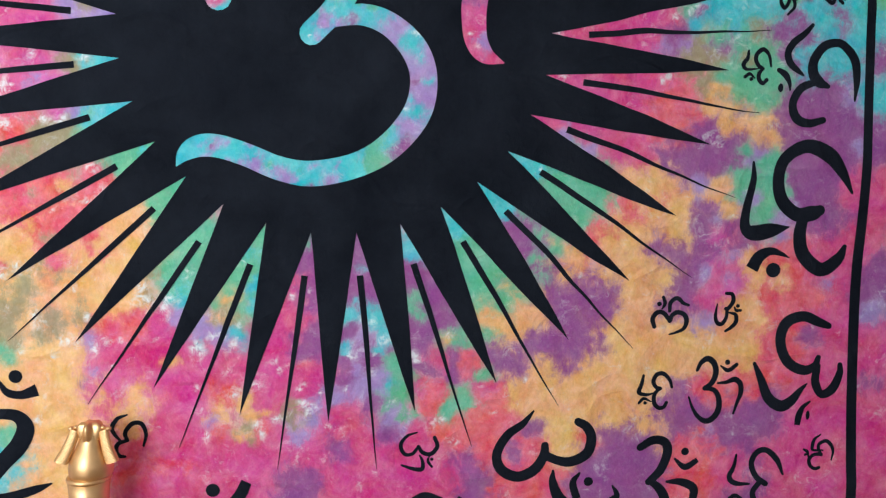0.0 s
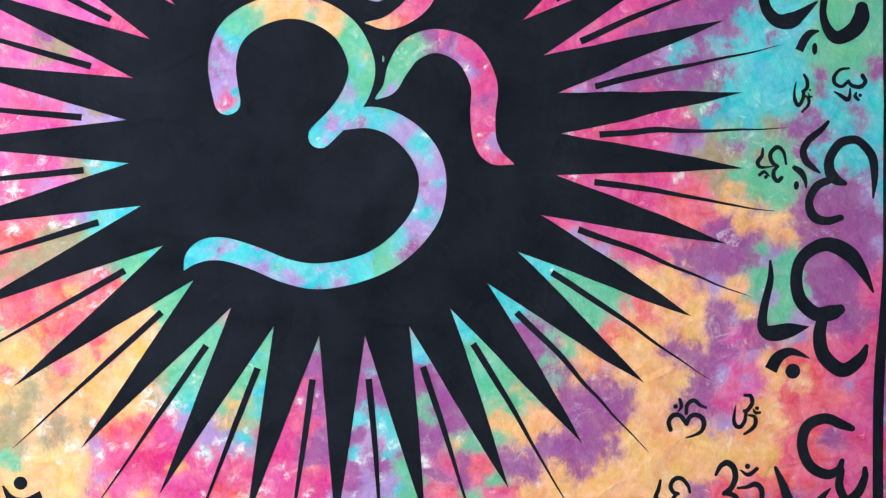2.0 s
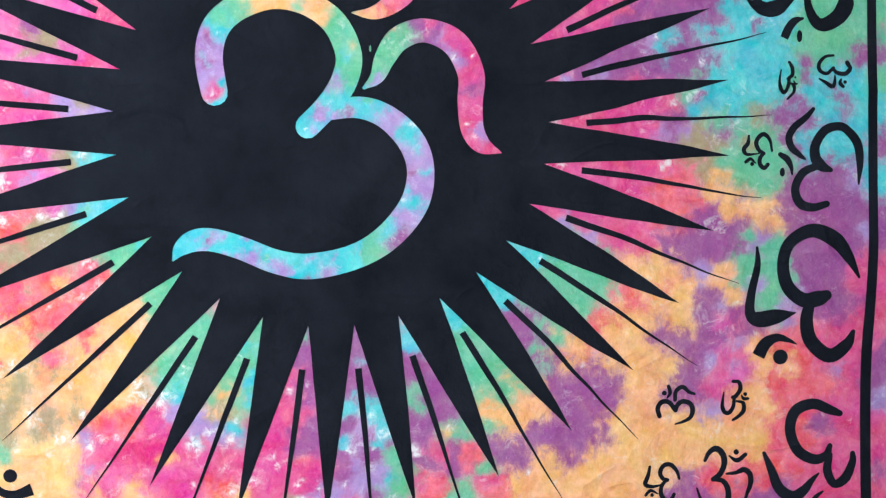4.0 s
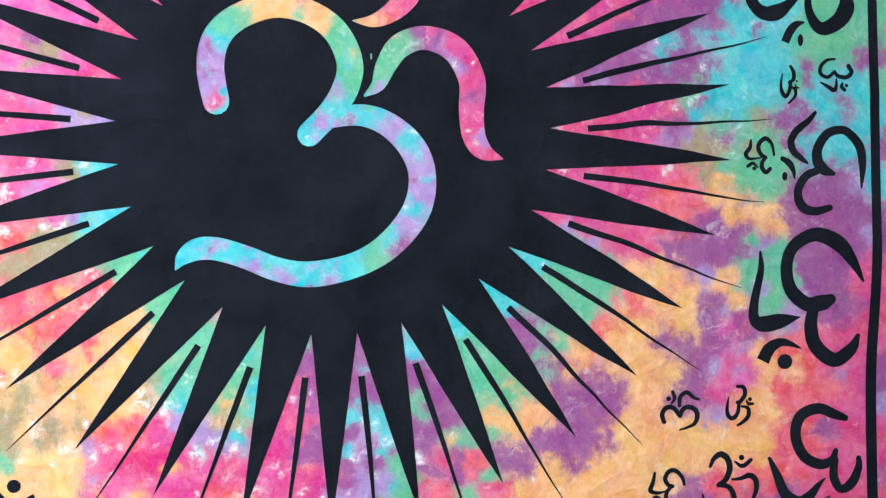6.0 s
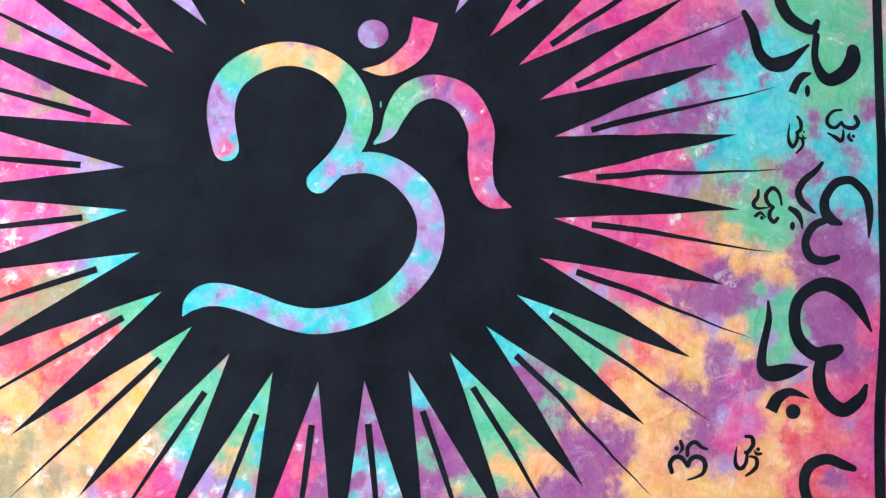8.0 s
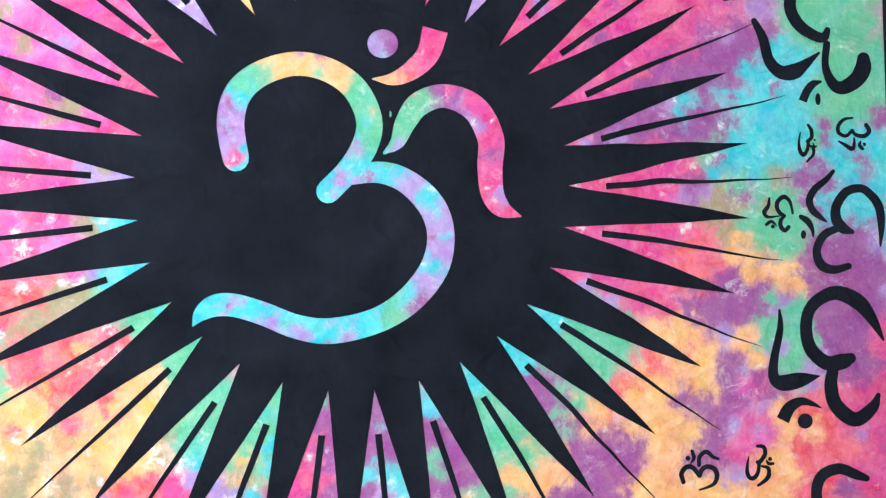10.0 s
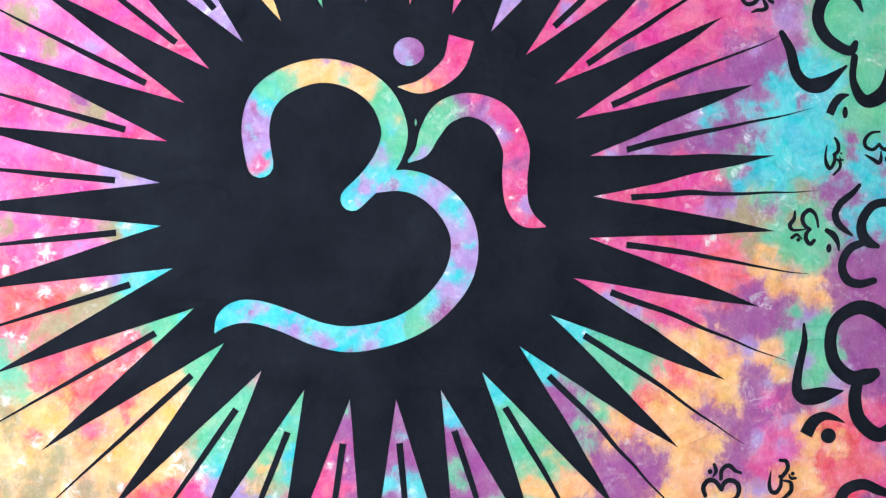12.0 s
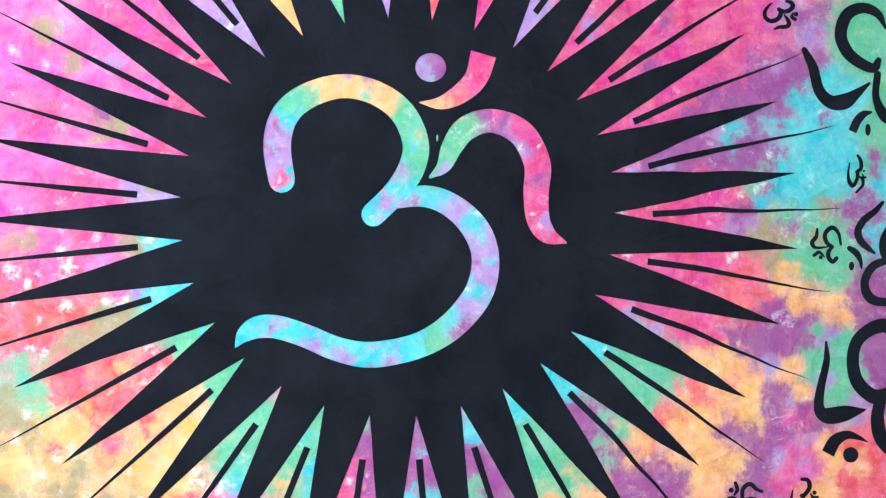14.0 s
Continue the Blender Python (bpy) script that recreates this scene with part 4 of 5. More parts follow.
# brush strokes of the om signs: x, y, width in centimetres from the sun's middle, and their dots
MAIN_OM = ([
    [(-23.0, 7.0, 5.18), (-24.0, 14.0, 5.4), (-22.5, 19.7, 5.4), (-18.2, 23.5, 5.08), (-11.6, 25.5, 4.75), (-5.0, 24.3, 4.75), (0.3, 20.5, 4.97), (3.0, 14.5, 5.18), (2.1, 9.2, 5.18), (-1.1, 4.5, 4.75), (-5.0, 0.5, 4.75)],
    [(-1.8, 3.2, 3.24), (4.8, 4.2, 4.21), (10.3, 2.4, 4.75), (15.1, -2.2, 5.4), (17.0, -7.9, 5.4), (15.7, -14.6, 5.62), (10.7, -20.9, 5.4), (4.1, -24.9, 4.97), (-4.6, -26.8, 5.08), (-11.2, -25.9, 4.75), (-17.8, -23.3, 4.54), (-23.3, -21.7, 4.54), (-27.1, -21.8, 4.32), (-29.8, -23.4, 3.02), (-31.4, -25.8, 0.22)],
    [(6.0, 8.0, 0.65), (8.5, 10.1, 2.81), (10.1, 13.9, 4.1), (12.8, 17.6, 4.75), (17.8, 19.2, 4.64), (23.6, 16.9, 5.18), (26.8, 11.1, 5.29), (26.7, 5.0, 4.97), (27.2, 0.0, 4.54), (29.2, -3.0, 3.46), (32.9, -4.5, 0.22)],
    [(16.0, 32.2, -5.18), (14.6, 27.5, 4.54), (11.6, 24.4, 3.89), (7.8, 22.5, 2.59), (3.6, 22.5, 0.22)],
], [(5.7, 29.4, 3.02, 2.81), (7.2, 15.6, 0.22, 0.65)])
OM_A = ([
    [(95.6, 39.05, 0.43), (94.0, 41.95, 1.51), (91.0, 43.05, 1.94), (87.9, 41.55, 2.16), (86.7, 37.55, 2.16), (88.2, 33.95, 2.16), (91.1, 31.75, 1.94), (93.3, 31.15, 1.73), (94.2, 32.65, 1.08)],
    [(94.0, 29.85, 1.3), (93.7, 25.55, 1.3), (95.1, 22.15, 1.94), (97.1, 21.15, 2.38), (100.0, 22.75, 2.81), (101.4, 25.05, 3.02), (101.5, 26.95, 2.38)],
    [(79.5, 34.45, 1.08), (81.2, 31.05, 1.73), (82.4, 26.55, 1.94), (84.7, 24.25, 2.38), (87.4, 24.35, 2.81), (89.7, 25.85, 1.73), (92.4, 28.05, 0.43)],
    [(89.1, 18.45, -1.51), (90.0, 20.45, 1.51), (91.2, 21.85, 1.3), (92.8, 22.35, 0.43)],
], [(92.2, 18.85, 0.54, 1.19)])
OM_B = ([
    [(104.8, -10.4, 0.32), (105.0, -6.2, 1.3), (104.4, -2.3, 1.62), (102.3, 0.3, 1.51), (100.4, 1.1, 1.51), (97.7, 0.3, 1.62), (95.8, -2.5, 1.73), (95.8, -5.1, 1.94), (97.1, -6.8, 1.94), (99.0, -7.6, 0.86)],
    [(96.2, -6.8, 1.3), (93.3, -8.2, 1.51), (91.8, -11.3, 1.51), (92.8, -14.2, 1.73), (95.4, -15.1, 1.51), (98.3, -14.4, 1.19)],
    [(95.2, 4.5, 0.65), (93.7, 2.8, 1.08), (91.4, 0.9, 1.3), (90.3, -1.2, 1.3), (90.9, -3.2, 1.3), (92.5, -4.6, 0.97), (93.7, -5.5, 0.43)],
    [(88.6, -4.6, 0.86), (90.0, -5.5, 1.19), (90.9, -7.1, 0.76), (91.1, -8.5, 0.32)],
], [(89.1, -8.1, 0.54, 0.86)])
OM_C = ([
    [(105.15, -29.12, 0.43), (102.85, -24.92, 1.94), (99.95, -21.42, 2.81), (95.35, -19.72, 2.48), (90.95, -22.12, 2.16), (89.55, -26.22, 2.16), (90.45, -30.82, 2.38), (93.65, -33.62, 2.59), (96.85, -33.32, 2.81), (98.45, -32.72, 1.94)],
    [(95.05, -34.02, 1.94), (94.45, -38.12, 2.38), (95.55, -42.12, 2.59), (99.35, -44.92, 2.59), (102.85, -42.72, 2.16), (104.15, -40.12, 0.86)],
    [(84.25, -23.12, 0.43), (84.35, -26.82, 1.19), (83.15, -32.42, 1.51), (82.95, -36.22, 1.94), (84.75, -37.52, 2.81), (88.45, -36.92, 2.59), (92.15, -36.22, 0.22)],
    [(84.75, -44.92, -2.38), (86.15, -42.42, 2.16), (88.45, -41.22, 1.51), (90.75, -41.72, 0.86), (92.45, -42.52, 0.22)],
], [(89.25, -45.12, 1.51, 1.51)])
OM_D = ([
    [(101.65, -56.65, 1.19), (99.45, -55.85, 1.73), (96.05, -54.65, 1.94), (92.45, -56.15, 2.05), (91.45, -60.05, 1.94), (93.15, -64.15, 1.94), (96.55, -65.95, 1.84), (98.95, -65.15, 1.51), (99.75, -63.25, 0.97)],
    [(99.65, -65.15, 1.3), (99.35, -68.35, 1.62), (100.85, -71.05, 1.51), (103.15, -69.95, 1.84), (104.55, -66.75, 1.4), (104.55, -64.85, 0.97)],
    [(86.15, -64.55, 0.65), (87.75, -68.05, 1.51), (89.35, -71.75, 1.94), (92.15, -73.55, 2.16), (94.45, -72.35, 1.84), (96.15, -70.25, 1.08), (97.55, -68.85, 0.32)],
    [(95.95, -77.65, -1.08), (96.25, -75.55, 1.3), (97.05, -73.75, 0.86), (98.45, -72.65, 0.43)],
], [(98.15, -75.55, 0.43, 0.97)])
OM_E = ([
    [(40.4, -74.7, 0.32), (38.2, -77.4, 1.3), (35.1, -79.8, 1.62), (33.0, -83.7, 1.73), (33.9, -87.0, 1.94), (37.3, -88.5, 1.94), (40.8, -87.0, 1.94), (42.7, -84.1, 1.73), (42.9, -81.9, 1.4)],
    [(42.7, -83.8, 1.62), (45.4, -85.0, 1.62), (48.4, -85.3, 1.84), (51.7, -83.5, 1.94), (52.5, -80.2, 1.84), (51.4, -77.9, 1.73), (49.7, -76.9, 1.51)],
    [(44.7, -87.2, 0.43), (44.7, -89.7, 1.51), (46.3, -93.3, 2.16), (49.9, -95.4, 2.16), (54.6, -94.9, 1.94), (58.1, -92.8, 1.3), (57.2, -90.4, 0.32)],
    [(50.2, -87.7, 0.43), (48.9, -89.8, 1.3), (49.8, -93.2, -1.51)],
], [(52.1, -89.5, 0.97, 0.97)])
OM_F = ([
    [(62.8, -82.3, 1.4), (65.5, -80.8, 1.62), (67.9, -81.2, 1.73), (68.6, -83.4, 1.73), (67.3, -87.0, 1.62), (64.8, -89.6, 1.4)],
    [(65.0, -89.4, 1.08), (67.2, -91.2, 1.73), (68.5, -94.3, 1.73), (66.7, -98.3, 1.51), (63.1, -98.3, 0.86)],
    [(68.6, -89.6, 0.54), (71.8, -89.7, 1.51), (74.4, -91.2, 1.62), (74.1, -94.7, 1.3), (74.4, -97.8, 0.54)],
    [(70.2, -84.8, 0.43), (72.4, -86.5, 1.19), (75.0, -85.0, -0.97)],
], [(72.3, -83.2, 0.81, 0.81)])
OM_G = ([
    [(93.3, -88.1, 0.43), (92.0, -85.1, 1.08), (89.7, -83.0, 1.08), (87.6, -83.4, 1.08), (86.5, -85.7, 1.08), (87.5, -88.5, 1.08), (89.6, -90.1, 1.08)],
    [(88.2, -89.9, 1.08), (87.0, -92.0, 1.08), (87.9, -94.5, 1.08), (90.2, -95.2, 0.65)],
    [(83.2, -83.9, 0.43), (82.8, -86.3, 0.76), (81.8, -88.7, 0.97), (83.3, -90.0, 0.97), (86.1, -90.1, 0.43)],
    [(81.5, -93.9, -0.65), (83.2, -92.7, 0.86), (85.0, -93.5, 0.43)],
], [(83.7, -94.4, 0.54, 0.54)])
OM_H = ([
    [(-71.2, -74.3, 2.16), (-66.9, -75.0, 1.84), (-62.9, -75.5, 2.16), (-61.2, -77.9, 3.02), (-62.5, -81.4, 3.13), (-65.5, -84.8, 2.92), (-68.3, -88.6, 2.38)],
    [(-56.3, -89.2, 0.32), (-59.6, -90.5, 1.51), (-64.3, -91.9, 1.73), (-69.2, -92.6, 1.51)],
    [(-66.2, -68.2, 0.32), (-64.6, -70.7, 1.3), (-61.9, -71.3, 1.51), (-58.8, -70.3, -2.16)],
], [(-62.9, -67.6, 1.3, 1.3), (-69.6, -67.3, 2.05, 3.56)])
OM_I = ([
    [(-17.9, -89.1, -1.94), (-19.3, -92.0, 2.16), (-22.0, -94.6, 1.51)],
], [(-24.6, -90.8, 1.4, 1.4)])
OM_J = ([
    [(15.3, -93.7, 1.08), (18.3, -92.4, 1.3), (22.2, -93.7, 1.08)],
    [(25.3, -93.0, 0.54), (26.5, -93.8, 0.65)],
], [])
TINY = ([
    [(-0.273, 0.345, 0.055), (-0.173, 0.473, 0.082), (-0.045, 0.464, 0.1), (0.009, 0.291, 0.091), (-0.045, 0.118, 0.082), (-0.155, 0.027, 0.082)],
    [(-0.109, 0.055, 0.073), (0.018, 0.0, 0.091), (0.091, -0.155, 0.091), (0.055, -0.364, 0.091), (-0.109, -0.473, 0.082), (-0.282, -0.409, 0.073), (-0.391, -0.2, 0.045), (-0.409, -0.091, 0.027)],
    [(0.073, 0.118, 0.036), (0.236, 0.155, 0.082), (0.382, 0.136, 0.091), (0.4, 0.0, 0.082), (0.336, -0.164, 0.073), (0.318, -0.355, 0.036)],
    [(0.118, 0.4, 0.027), (0.227, 0.318, 0.073), (0.364, 0.418, -0.064)],
], [(0.2, 0.473, 0.047, 0.047)])
OM_MEDIUM = ([
    [(74.2, -66.0, 0.68), (75.0, -64.4, 0.96), (76.4, -63.6, 1.24), (77.7, -64.6, 1.24), (78.1, -66.6, 1.21), (77.3, -68.7, 1.11), (75.9, -69.8, 1.02)],
    [(76.2, -69.8, 0.9), (77.9, -70.2, 1.03), (78.9, -71.9, 1.16), (78.9, -74.3, 1.24), (77.8, -76.1, 1.24), (76.3, -76.7, 1.19), (74.6, -75.7, 0.9), (73.4, -73.8, 0.62), (72.6, -71.6, 0.34)],
    [(78.6, -68.7, 0.45), (80.4, -68.5, 0.79), (82.1, -67.9, 1.13), (83.3, -68.8, 1.13), (83.5, -70.7, 1.02), (82.8, -72.8, 0.73), (82.1, -75.1, 0.45)],
    [(79.1, -65.1, 0.34), (80.7, -66.0, 0.9), (82.4, -64.8, 0.79)],
], [(80.5, -64.3, 0.55, 0.55)])
OM_LOWER_SIDE = ([
    [(103.8, -85.2, 0.34), (104.1, -83.5, 0.57), (103.7, -82.1, 0.79), (102.5, -81.1, 0.79), (101.0, -81.8, 0.77), (101.0, -83.1, 0.73), (101.6, -84.1, 0.68)],
    [(101.6, -84.0, 0.68), (100.0, -84.0, 0.75), (99.0, -85.0, 0.79), (99.2, -86.3, 0.79), (100.2, -87.0, 0.73), (101.2, -86.8, 0.68)],
    [(101.2, -79.7, 0.34), (100.0, -80.7, 0.68), (99.6, -81.8, 0.79), (99.7, -83.0, 0.62), (101.9, -83.1, 0.34)],
    [(97.7, -82.9, 0.45), (98.5, -83.4, 0.68), (98.8, -84.6, 0.34)],
], [(98.1, -84.0, 0.33, 0.33)])
OM_LYING = ([
    [(64.9, -57.0, 0.89), (64.5, -55.4, 0.97), (65.4, -54.1, 1.0), (66.8, -54.2, 0.96), (68.1, -55.8, 0.89)],
    [(68.1, -55.8, 0.89), (68.6, -54.6, 0.94), (69.7, -54.0, 0.98), (71.1, -54.5, 1.0), (71.6, -55.8, 1.0), (71.1, -57.3, 0.81), (69.7, -58.1, 0.57), (68.1, -58.6, 0.33)],
    [(68.0, -53.7, 0.78), (68.1, -52.1, 0.85), (69.0, -51.2, 0.89), (69.8, -51.2, 0.89), (70.8, -52.1, 0.72), (71.9, -52.5, 0.56)],
    [(66.4, -53.3, 0.33), (67.0, -52.2, 0.78), (66.6, -50.9, 0.67)],
], [(65.8, -52.3, 0.48, 0.48)])
OM_TILTED = ([
    [(79.7, -50.0, 0.67), (80.9, -50.2, 0.83), (81.2, -51.6, 0.89), (80.2, -53.1, 0.85), (79.7, -53.2, 0.78)],
    [(80.0, -53.3, 0.67), (79.8, -55.1, 0.78), (79.0, -56.3, 0.89), (78.1, -56.2, 0.89), (77.6, -55.1, 0.78), (77.7, -53.5, 0.5), (77.9, -52.1, 0.22)],
    [(80.5, -54.0, 0.44), (81.8, -54.4, 0.78), (81.9, -55.9, 0.89), (81.0, -57.0, 0.76), (79.8, -57.8, 0.56)],
    [(81.4, -52.7, 0.22), (81.9, -53.5, 0.67), (82.8, -53.5, 0.56)],
], [(82.2, -52.6, 0.4, 0.4)])
OM_MIRRORED = ([
    [(69.0, -69.6, 0.57), (68.5, -68.1, 0.74), (67.2, -66.8, 0.91), (65.8, -67.0, 0.91), (65.1, -68.4, 0.89), (65.7, -69.6, 0.84), (66.6, -69.9, 0.8)],
    [(66.4, -69.9, 0.68), (65.4, -71.2, 0.82), (65.4, -72.9, 0.91), (66.3, -73.9, 0.91), (67.4, -73.8, 0.8), (68.0, -72.8, 0.68)],
    [(63.0, -67.2, 0.57), (62.6, -69.1, 0.83), (62.1, -70.7, 0.91), (63.6, -71.2, 0.7), (65.2, -70.9, 0.34)],
    [(62.2, -72.9, 0.57), (63.2, -72.0, 0.68), (64.8, -72.7, 0.23)],
], [(63.5, -72.9, 0.38, 0.38)])
OM_SIDE = ([
    [(86.9, -3.9, 0.44), (86.4, -1.7, 0.67), (85.2, -0.6, 0.89), (84.0, -1.4, 0.89), (83.7, -2.6, 0.87), (84.3, -3.8, 0.82), (85.2, -4.4, 0.78)],
    [(85.2, -4.4, 0.67), (84.5, -5.3, 0.83), (84.5, -6.5, 0.89), (85.3, -7.3, 0.85), (86.1, -6.6, 0.78)],
    [(82.2, -0.9, 0.44), (82.0, -2.4, 0.78), (81.2, -3.6, 0.89), (81.9, -4.6, 0.64), (84.4, -4.4, 0.22)],
    [(81.6, -6.1, 0.67), (82.6, -5.5, 0.67), (83.7, -6.4, 0.22)],
], [(82.9, -6.5, 0.4, 0.4)])
OM_NARROW = ([
    [(90.2, 13.7, 0.56), (90.8, 12.6, 0.78), (90.8, 11.2, 0.76), (89.9, 10.4, 0.67)],
    [(90.1, 10.4, 0.67), (89.9, 8.9, 0.73), (89.2, 7.7, 0.78), (88.4, 8.6, 0.78), (88.2, 10.1, 0.5), (88.6, 12.3, 0.22)],
    [(90.1, 9.6, 0.33), (91.0, 9.1, 0.67), (91.1, 7.8, 0.63), (89.9, 6.4, 0.44)],
    [(91.0, 10.1, 0.22), (91.3, 9.4, 0.44), (91.7, 9.4, 0.33)],
], [(91.4, 10.7, 0.22, 0.22)])
OM_UPPER_SIDE = ([
    [(99.2, 15.15, 0.44), (97.5, 14.85, 0.64), (96.3, 13.55, 0.78), (96.4, 12.15, 0.78), (97.8, 11.55, 0.72), (99.2, 12.65, 0.67)],
    [(99.1, 12.65, 0.56), (99.9, 11.75, 0.81), (101.6, 11.55, 0.89), (102.6, 12.55, 0.89), (102.0, 13.75, 0.89)],
    [(96.3, 10.45, 0.33), (97.5, 9.75, 0.75), (98.9, 8.95, 0.89), (99.4, 9.85, 0.68), (99.5, 11.15, 0.33)],
    [(100.8, 10.55, 0.22), (100.5, 9.65, 0.78), (101.1, 8.95, 0.67)],
], [(101.5, 9.85, 0.37, 0.37)])
OM_ROCKING = ([
    [(16.5, -79.2, 0.34), (14.5, -79.9, 0.61), (13.2, -81.7, 0.8), (13.9, -83.6, 0.8), (15.5, -83.7, 0.74), (16.8, -82.2, 0.68)],
    [(16.8, -82.1, 0.68), (17.7, -83.4, 0.85), (19.4, -83.7, 0.91), (20.7, -82.1, 0.87), (20.1, -80.3, 0.8)],
    [(13.4, -86.0, 0.46), (15.9, -86.8, 0.8), (17.6, -86.8, 0.91), (17.7, -85.3, 0.7), (17.1, -84.0, 0.34)],
    [(19.1, -84.0, 0.23), (18.8, -85.2, 0.57), (19.6, -86.4, 0.46)],
], [(19.6, -84.8, 0.34, 0.34)])
OM_BEHIND_VASE = ([
    [(-38.2, -81.6, 0.46), (-37.7, -79.2, 0.73), (-38.6, -77.1, 0.91), (-40.4, -77.1, 0.91), (-41.8, -78.9, 0.85), (-41.4, -80.5, 0.8)],
    [(-41.5, -80.5, 0.68), (-43.3, -81.3, 0.85), (-43.6, -82.8, 0.91), (-42.9, -83.7, 0.78), (-41.9, -83.8, 0.57)],
    [(-41.4, -75.3, 0.34), (-43.3, -76.1, 0.77), (-44.4, -77.9, 0.91), (-43.8, -79.4, 0.74), (-42.7, -80.6, 0.46)],
], [])
SMALL_OMS = [(74.8, 41.3, -65, 6.9, 6.2)]
BORDER = [(106.1, 60, 1.9), (106.4, 37, 1.9), (106.8, 26, 1.9), (107.4, 5, 1.9), (107.9, -16, 1.9), (108.0, -24, 2.0), (107.6, -35, 2.1), (107.1, -44, 2.2), (107.0, -54, 2.2),
          (107.3, -66, 2.2), (107.8, -78, 2.2), (108.4, -91, 2.2), (108.8, -101, 2.2)]


def outlines(motif, fat=1.0):
    strokes, dots = motif
    return [brush([(x, y, w * fat) for x, y, w in s]) for s in strokes] + [oval(*d) for d in dots]


def wave(k, c):
    """A slow change round the sun: mean, then cosine and sine of one, two and three turns."""
    a = k * math.pi / 15
    return c[0] + sum(c[2 * n - 1] * math.cos(n * a) + c[2 * n] * math.sin(n * a) for n in range(1, len(c) // 2 + 1))


def polar(degrees, r):
    return Vector((0.17 + r * math.cos(radians(degrees)), 1.28 + r * math.sin(radians(degrees))))


NOTCH_TURN = (-1.29, 1.14, -0.49, 0.29, -2.25, 0.45, 0.05)
NOTCH_REACH = (40.55, -0.38, -0.88, 1.74, 0.25, 0.12, 0.24)
TIP_TURN = (-0.98, 1.83, -0.12, -0.53, -2.25, 0.46, -0.41)
TIP_REACH = (78.6, -2.1, -0.56, 1.16, 0.39)
NEEDLE_TURN = (-1.08, 1.36, -0.44, 0.25, -2.22, 0.39, -0.23)
NEEDLE_END_TURN = (-1.49, 1.89, -0.82, 0.63, -2.4, 0.65, 0.1)
NEEDLE_REACH = (48.97, -0.66, -1.07, 1.56, 0.31, 0.13, 0.14)
NEEDLE_END_REACH = (87.6, -1.6, -0.9)
TIP_MORE = {2: -0.9, 1: -0.2, 0: 0.5, 29: 0.9, 28: 0.7, 26: -0.3}      # rays drawn longer or shorter
NEEDLE_MORE = {1: 1.4, 0: 0.5, 2: -0.3}


def sag(k):
    """The cloth hangs a little lower beside the border: degrees by which those rays dip."""
    return -0.46 * max(0.0, math.cos(radians(12 * k + 2))) ** 2


def pucker(p):
    """The cloth draws in unevenly, most beside the right border: straight prints waver by a millimetre or two."""
    q = Vector((p[0], p[1], 0.0)) / 7.5
    much = 0.07 + 0.26 / (1 + math.exp(-(p[0] - 38) / 6))
    return Vector((p[0] + much * noise.noise(q + Vector((3, 9, 1))), p[1] + much * noise.noise(q + Vector((17, 2, 5)))))


def sun_outline():
    """Thirty black rays round the black middle; the rays on one side swell a little."""
    notch = [polar(12 * k + wave(k, NOTCH_TURN) + 0.7 * sag(k), wave(k, NOTCH_REACH)) for k in range(30)]
    out = []
    for k in range(30):
        a, b = notch[k], notch[(k + 1) % 30]
        turn = 12 * k + 6 + wave(k, TIP_TURN) + 0.6 * sag(k)
        tip = polar(turn, wave(k, TIP_REACH) + TIP_MORE.get(k, 0))
        swell = max(0.0, math.cos(radians(turn + 30))) ** 2
        for p, q, side, most, where in ((a, tip, 1, 0.3, 2.2), (tip, b, -1, 0.45, 1.0)):
            across = Vector((-(tip - (a + b) / 2).y, (tip - (a + b) / 2).x)).normalized() * -side
            for i in range(18):
                u = i / 18
                far = u if side == 1 else 1 - u
                out.append(tuple(pucker(p.lerp(q, u) + across * most * swell * math.sin(math.pi * far ** where))))
    return out


ink("sun_print", [sun_outline()], BLACK, tapestry, holes=outlines(MAIN_OM), pitch=0.8, label="black printed sun with thirty rays round an unprinted om sign")

for k in range(30):
    a = polar(12 * k + wave(k, NEEDLE_TURN) + 1.2 * sag(k), wave(k, NEEDLE_REACH) + 0.8 * sag(k))
    b = polar(12 * k + wave(k, NEEDLE_END_TURN) + 0.8 * sag(k), wave(k, NEEDLE_END_REACH) + NEEDLE_MORE.get(k, 0))
    bow = Vector((-(b - a).y, (b - a).x)).normalized() * 0.35 * max(0.0, math.cos(radians(12 * k + 15)))
    pts = [(*a, -1.3), (*(a.lerp(b, 0.3) + bow), 1.12), (*a.lerp(b, 0.6), 0.62), (*(a.lerp(b, 0.85) - bow * 0.5), 0.3), (*b, 0.08)]
    ink("ray_sliver", [[tuple(pucker(p)) for p in brush(pts, 7)]], BLACK, tapestry)

for motif in (OM_A, OM_B, OM_C, OM_D, OM_E, OM_F, OM_G, OM_H, OM_I, OM_J):
    ink("om_sign", outlines(motif, 1.12), BLACK, tapestry)
for motif in (OM_MEDIUM, OM_LOWER_SIDE, OM_LYING, OM_TILTED, OM_MIRRORED, OM_SIDE, OM_NARROW, OM_UPPER_SIDE, OM_ROCKING, OM_BEHIND_VASE):
    ink("om_sign", outlines(motif), BLACK, tapestry)


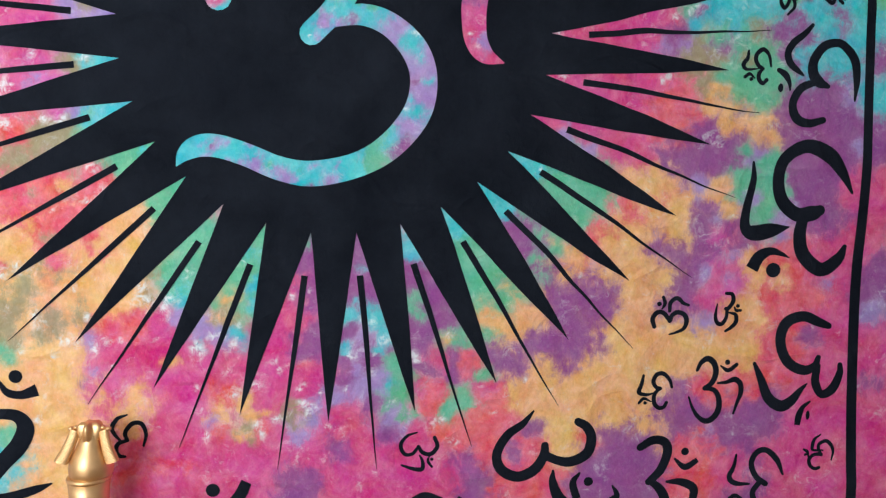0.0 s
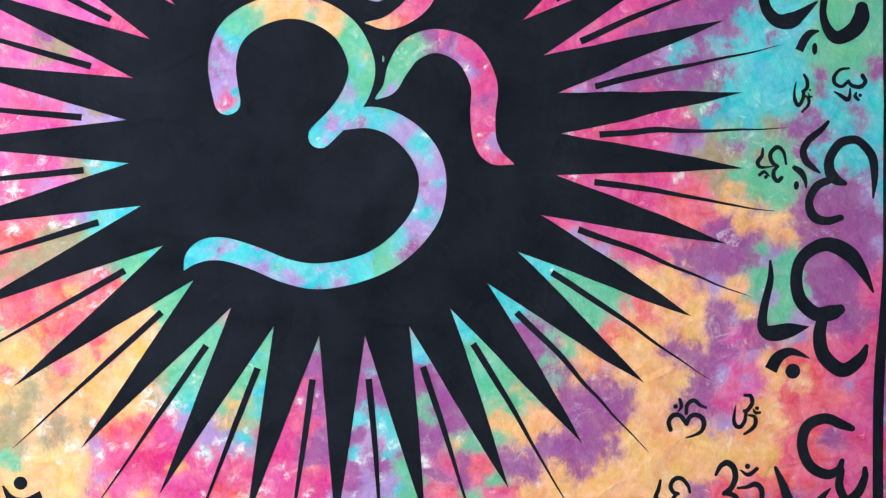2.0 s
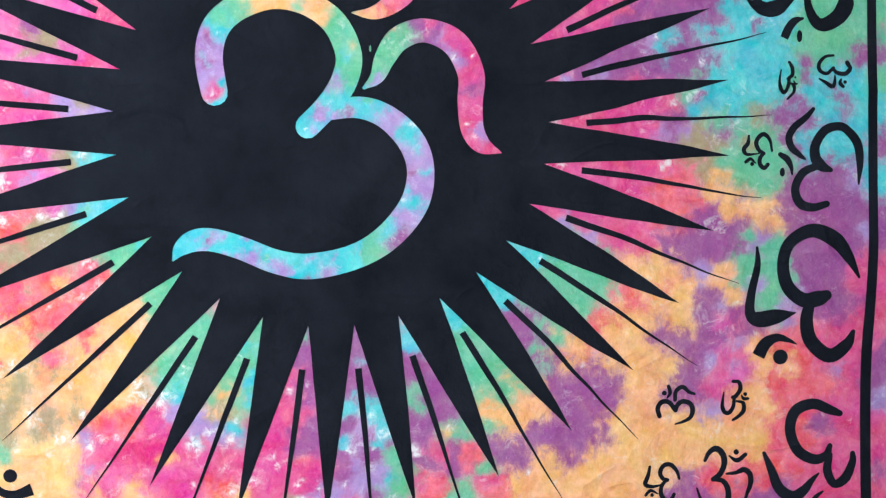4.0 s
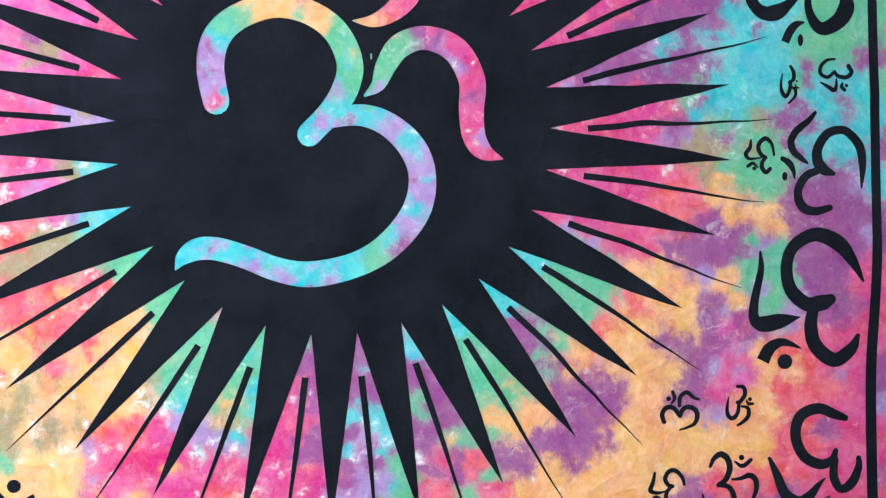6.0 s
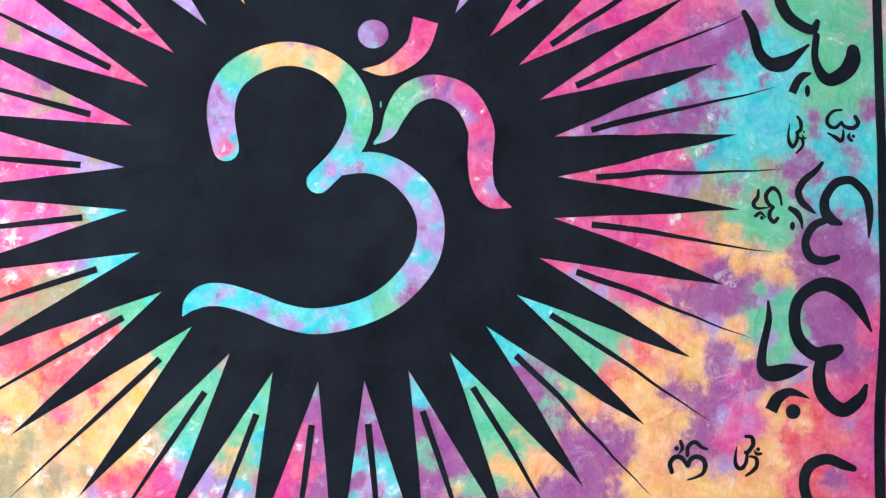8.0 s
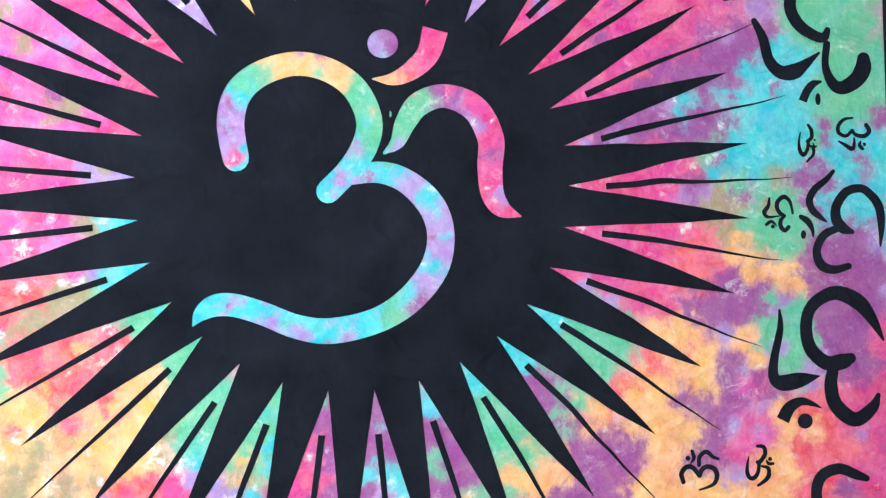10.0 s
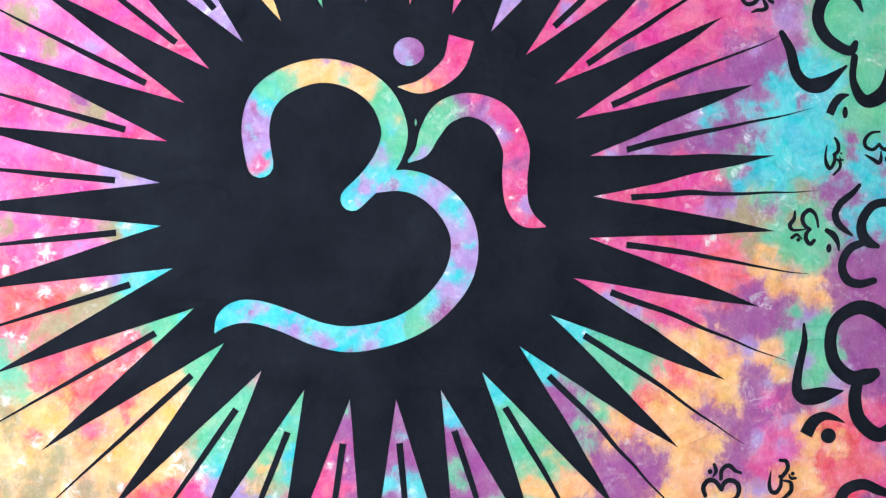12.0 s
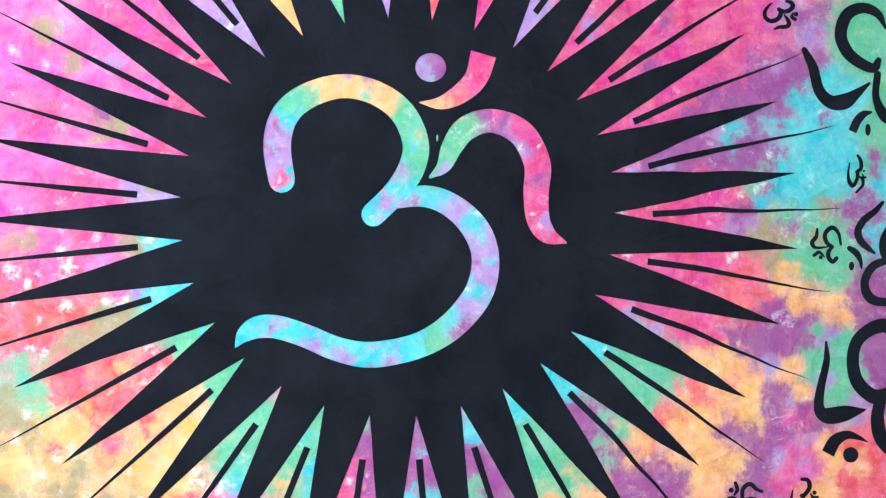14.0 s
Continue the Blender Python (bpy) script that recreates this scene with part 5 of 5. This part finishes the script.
def turned(motif, x, y, turn, wide, high):
    """The small om sign at x, y, turned by some degrees, to fill wide x high centimetres."""
    strokes, dots = motif
    c, s = math.cos(radians(turn)), math.sin(radians(turn))
    lines = [[(c * px - s * py, s * px + c * py, pw) for px, py, pw in st] for st in strokes]
    spots = [(c * px - s * py, s * px + c * py, rx, ry) for px, py, rx, ry in dots]
    every = [(p[0], p[1]) for st in lines for p in st] + [(d[0], d[1]) for d in spots]
    lo = [min(p[i] for p in every) for i in (0, 1)]
    hi = [max(p[i] for p in every) for i in (0, 1)]
    size = (wide / (hi[0] - lo[0] + 0.09), high / (hi[1] - lo[1] + 0.09))
    mean = 1.55 * math.sqrt(size[0] * size[1])
    at = lambda px, py: (x + (px - (lo[0] + hi[0]) / 2) * size[0], y + (py - (lo[1] + hi[1]) / 2) * size[1])
    return ([[(*at(px, py), pw * mean) for px, py, pw in st] for st in lines], [(*at(px, py), rx * mean, ry * mean) for px, py, rx, ry in spots])


for place in SMALL_OMS:
    ink("om_sign", outlines(turned(TINY, *place)), BLACK, tapestry)

ink("border_line", [brush(BORDER)], BLACK, tapestry, label="black printed border line")

# ------------------------------------------------------------------ the gold vase in front of the hanging
VX, VY = -0.4625, -0.085


def lathe(bm, profile, n=48):
    rings = []
    for r, z in profile:
        rings.append([bm.verts.new((r * math.cos(2 * math.pi * k / n), r * math.sin(2 * math.pi * k / n), z)) for k in range(n)])
    for a, b in zip(rings, rings[1:]):
        for k in range(n):
            bm.faces.new((a[k], a[(k + 1) % n], b[(k + 1) % n], b[k]))
    bm.faces.new(rings[0][::-1])
    bm.faces.new(rings[-1])


vase = tagged(new("vase"), "tall gold-painted ornamental vase with ribbed handles standing before the tapestry", "vase")
vase.location = (VX + 0.006, VY, 0.003)
bm = bmesh.new()
lathe(bm, [(0.062, -0.003), (0.066, 0.002), (0.066, 0.016), (0.058, 0.024), (0.034, 0.05), (0.028, 0.075), (0.033, 0.1), (0.046, 0.18), (0.056, 0.28),
           (0.058, 0.36), (0.052, 0.45), (0.043, 0.54), (0.0352, 0.59), (0.0348, 0.615), (0.0374, 0.65)])
smooth(part("body", bm, GOLD, vase))
bm = bmesh.new()
lathe(bm, [(0.036, 0.648), (0.0392, 0.6505), (0.0400, 0.6535), (0.0390, 0.6565), (0.036, 0.659)])
smooth(part("rim", bm, GOLD, vase))
bm = bmesh.new()
lathe(bm, [(0.036, 0.658), (0.0385, 0.662), (0.0396, 0.670), (0.0390, 0.681), (0.0360, 0.693), (0.0302, 0.705), (0.0240, 0.717), (0.0195, 0.728), (0.0175, 0.737)])
smooth(part("neck", bm, GOLD, vase))
bm = bmesh.new()
n = 60
rings = []
for r, z, f in ((0.0195, 0.727, 0.0), (0.0200, 0.736, 0.14), (0.0196, 0.746, 0.24), (0.0178, 0.754, 0.30), (0.013, 0.760, 0.3), (0.005, 0.760, 0.1)):
    rings.append([bm.verts.new((r * (1 + f * math.cos(5 * 2 * math.pi * k / n + 1.6)) * math.cos(2 * math.pi * k / n),
                                r * (1 + f * math.cos(5 * 2 * math.pi * k / n + 1.6)) * math.sin(2 * math.pi * k / n), z)) for k in range(n)])
for a, b in zip(rings, rings[1:]):
    for k in range(n):
        bm.faces.new((a[k], a[(k + 1) % n], b[(k + 1) % n], b[k]))
bm.faces.new(rings[-1])
smooth(part("crown", bm, GOLD, vase, "lobed gold crown"))
for side in (-1, 1):
    # a flat ribbed band from the crown down past the shoulder
    bm = bmesh.new()
    rings, m, count = [], 14, 110
    for i in range(count + 1):
        u = i / count
        x = side * (0.0262 + 0.006 * u + 0.0150 * u ** 1.6)
        z = 0.747 - 0.058 * u
        rib = 1 + 0.055 * math.cos(2 * math.pi * u * 22) + 0.02 * math.sin(9.0 * u + side)
        end = 0.7 if i in (0, count) else 1
        across, deep = (0.0076 + 0.0042 * u) * rib * end, (0.0048 + 0.0022 * u) * rib * end
        ring = []
        for k in range(m):
            c, s = math.cos(2 * math.pi * k / m), math.sin(2 * math.pi * k / m)
            c, s = math.copysign(abs(c) ** 0.6, c), math.copysign(abs(s) ** 0.6, s)
            ring.append(bm.verts.new((x + across * c, -0.006 - 0.014 * u + deep * s, z + 0.3 * side * across * c)))
        rings.append(ring)
    for a, b in zip(rings, rings[1:]):
        for k in range(m):
            bm.faces.new((a[k], a[(k + 1) % m], b[(k + 1) % m], b[k]))
    bm.faces.new(rings[0])
    bm.faces.new(rings[-1])
    bmesh.ops.recalc_face_normals(bm, faces=bm.faces)
    smooth(part("handle", bm, GOLD, vase, "ribbed gold handle"))
    for kx, kz, kr in ((0.0338, 0.7480, 0.0050), (0.0245, 0.7505, 0.0048), (0.0290, 0.7430, 0.0046)):
        bm = bmesh.new()
        bmesh.ops.create_uvsphere(bm, u_segments=14, v_segments=10, radius=kr, matrix=Matrix.Translation((side * kx, -0.004, kz)) @ Matrix.Diagonal((1.15, 1, 0.85, 1)))
        smooth(part("knob", bm, GOLD, vase))

# the upper half was cast a little off the axis
for piece in vase.children:
    if piece.name.split(".")[0] in ("neck", "crown", "handle", "knob"):
        piece.location.x = 0.0045
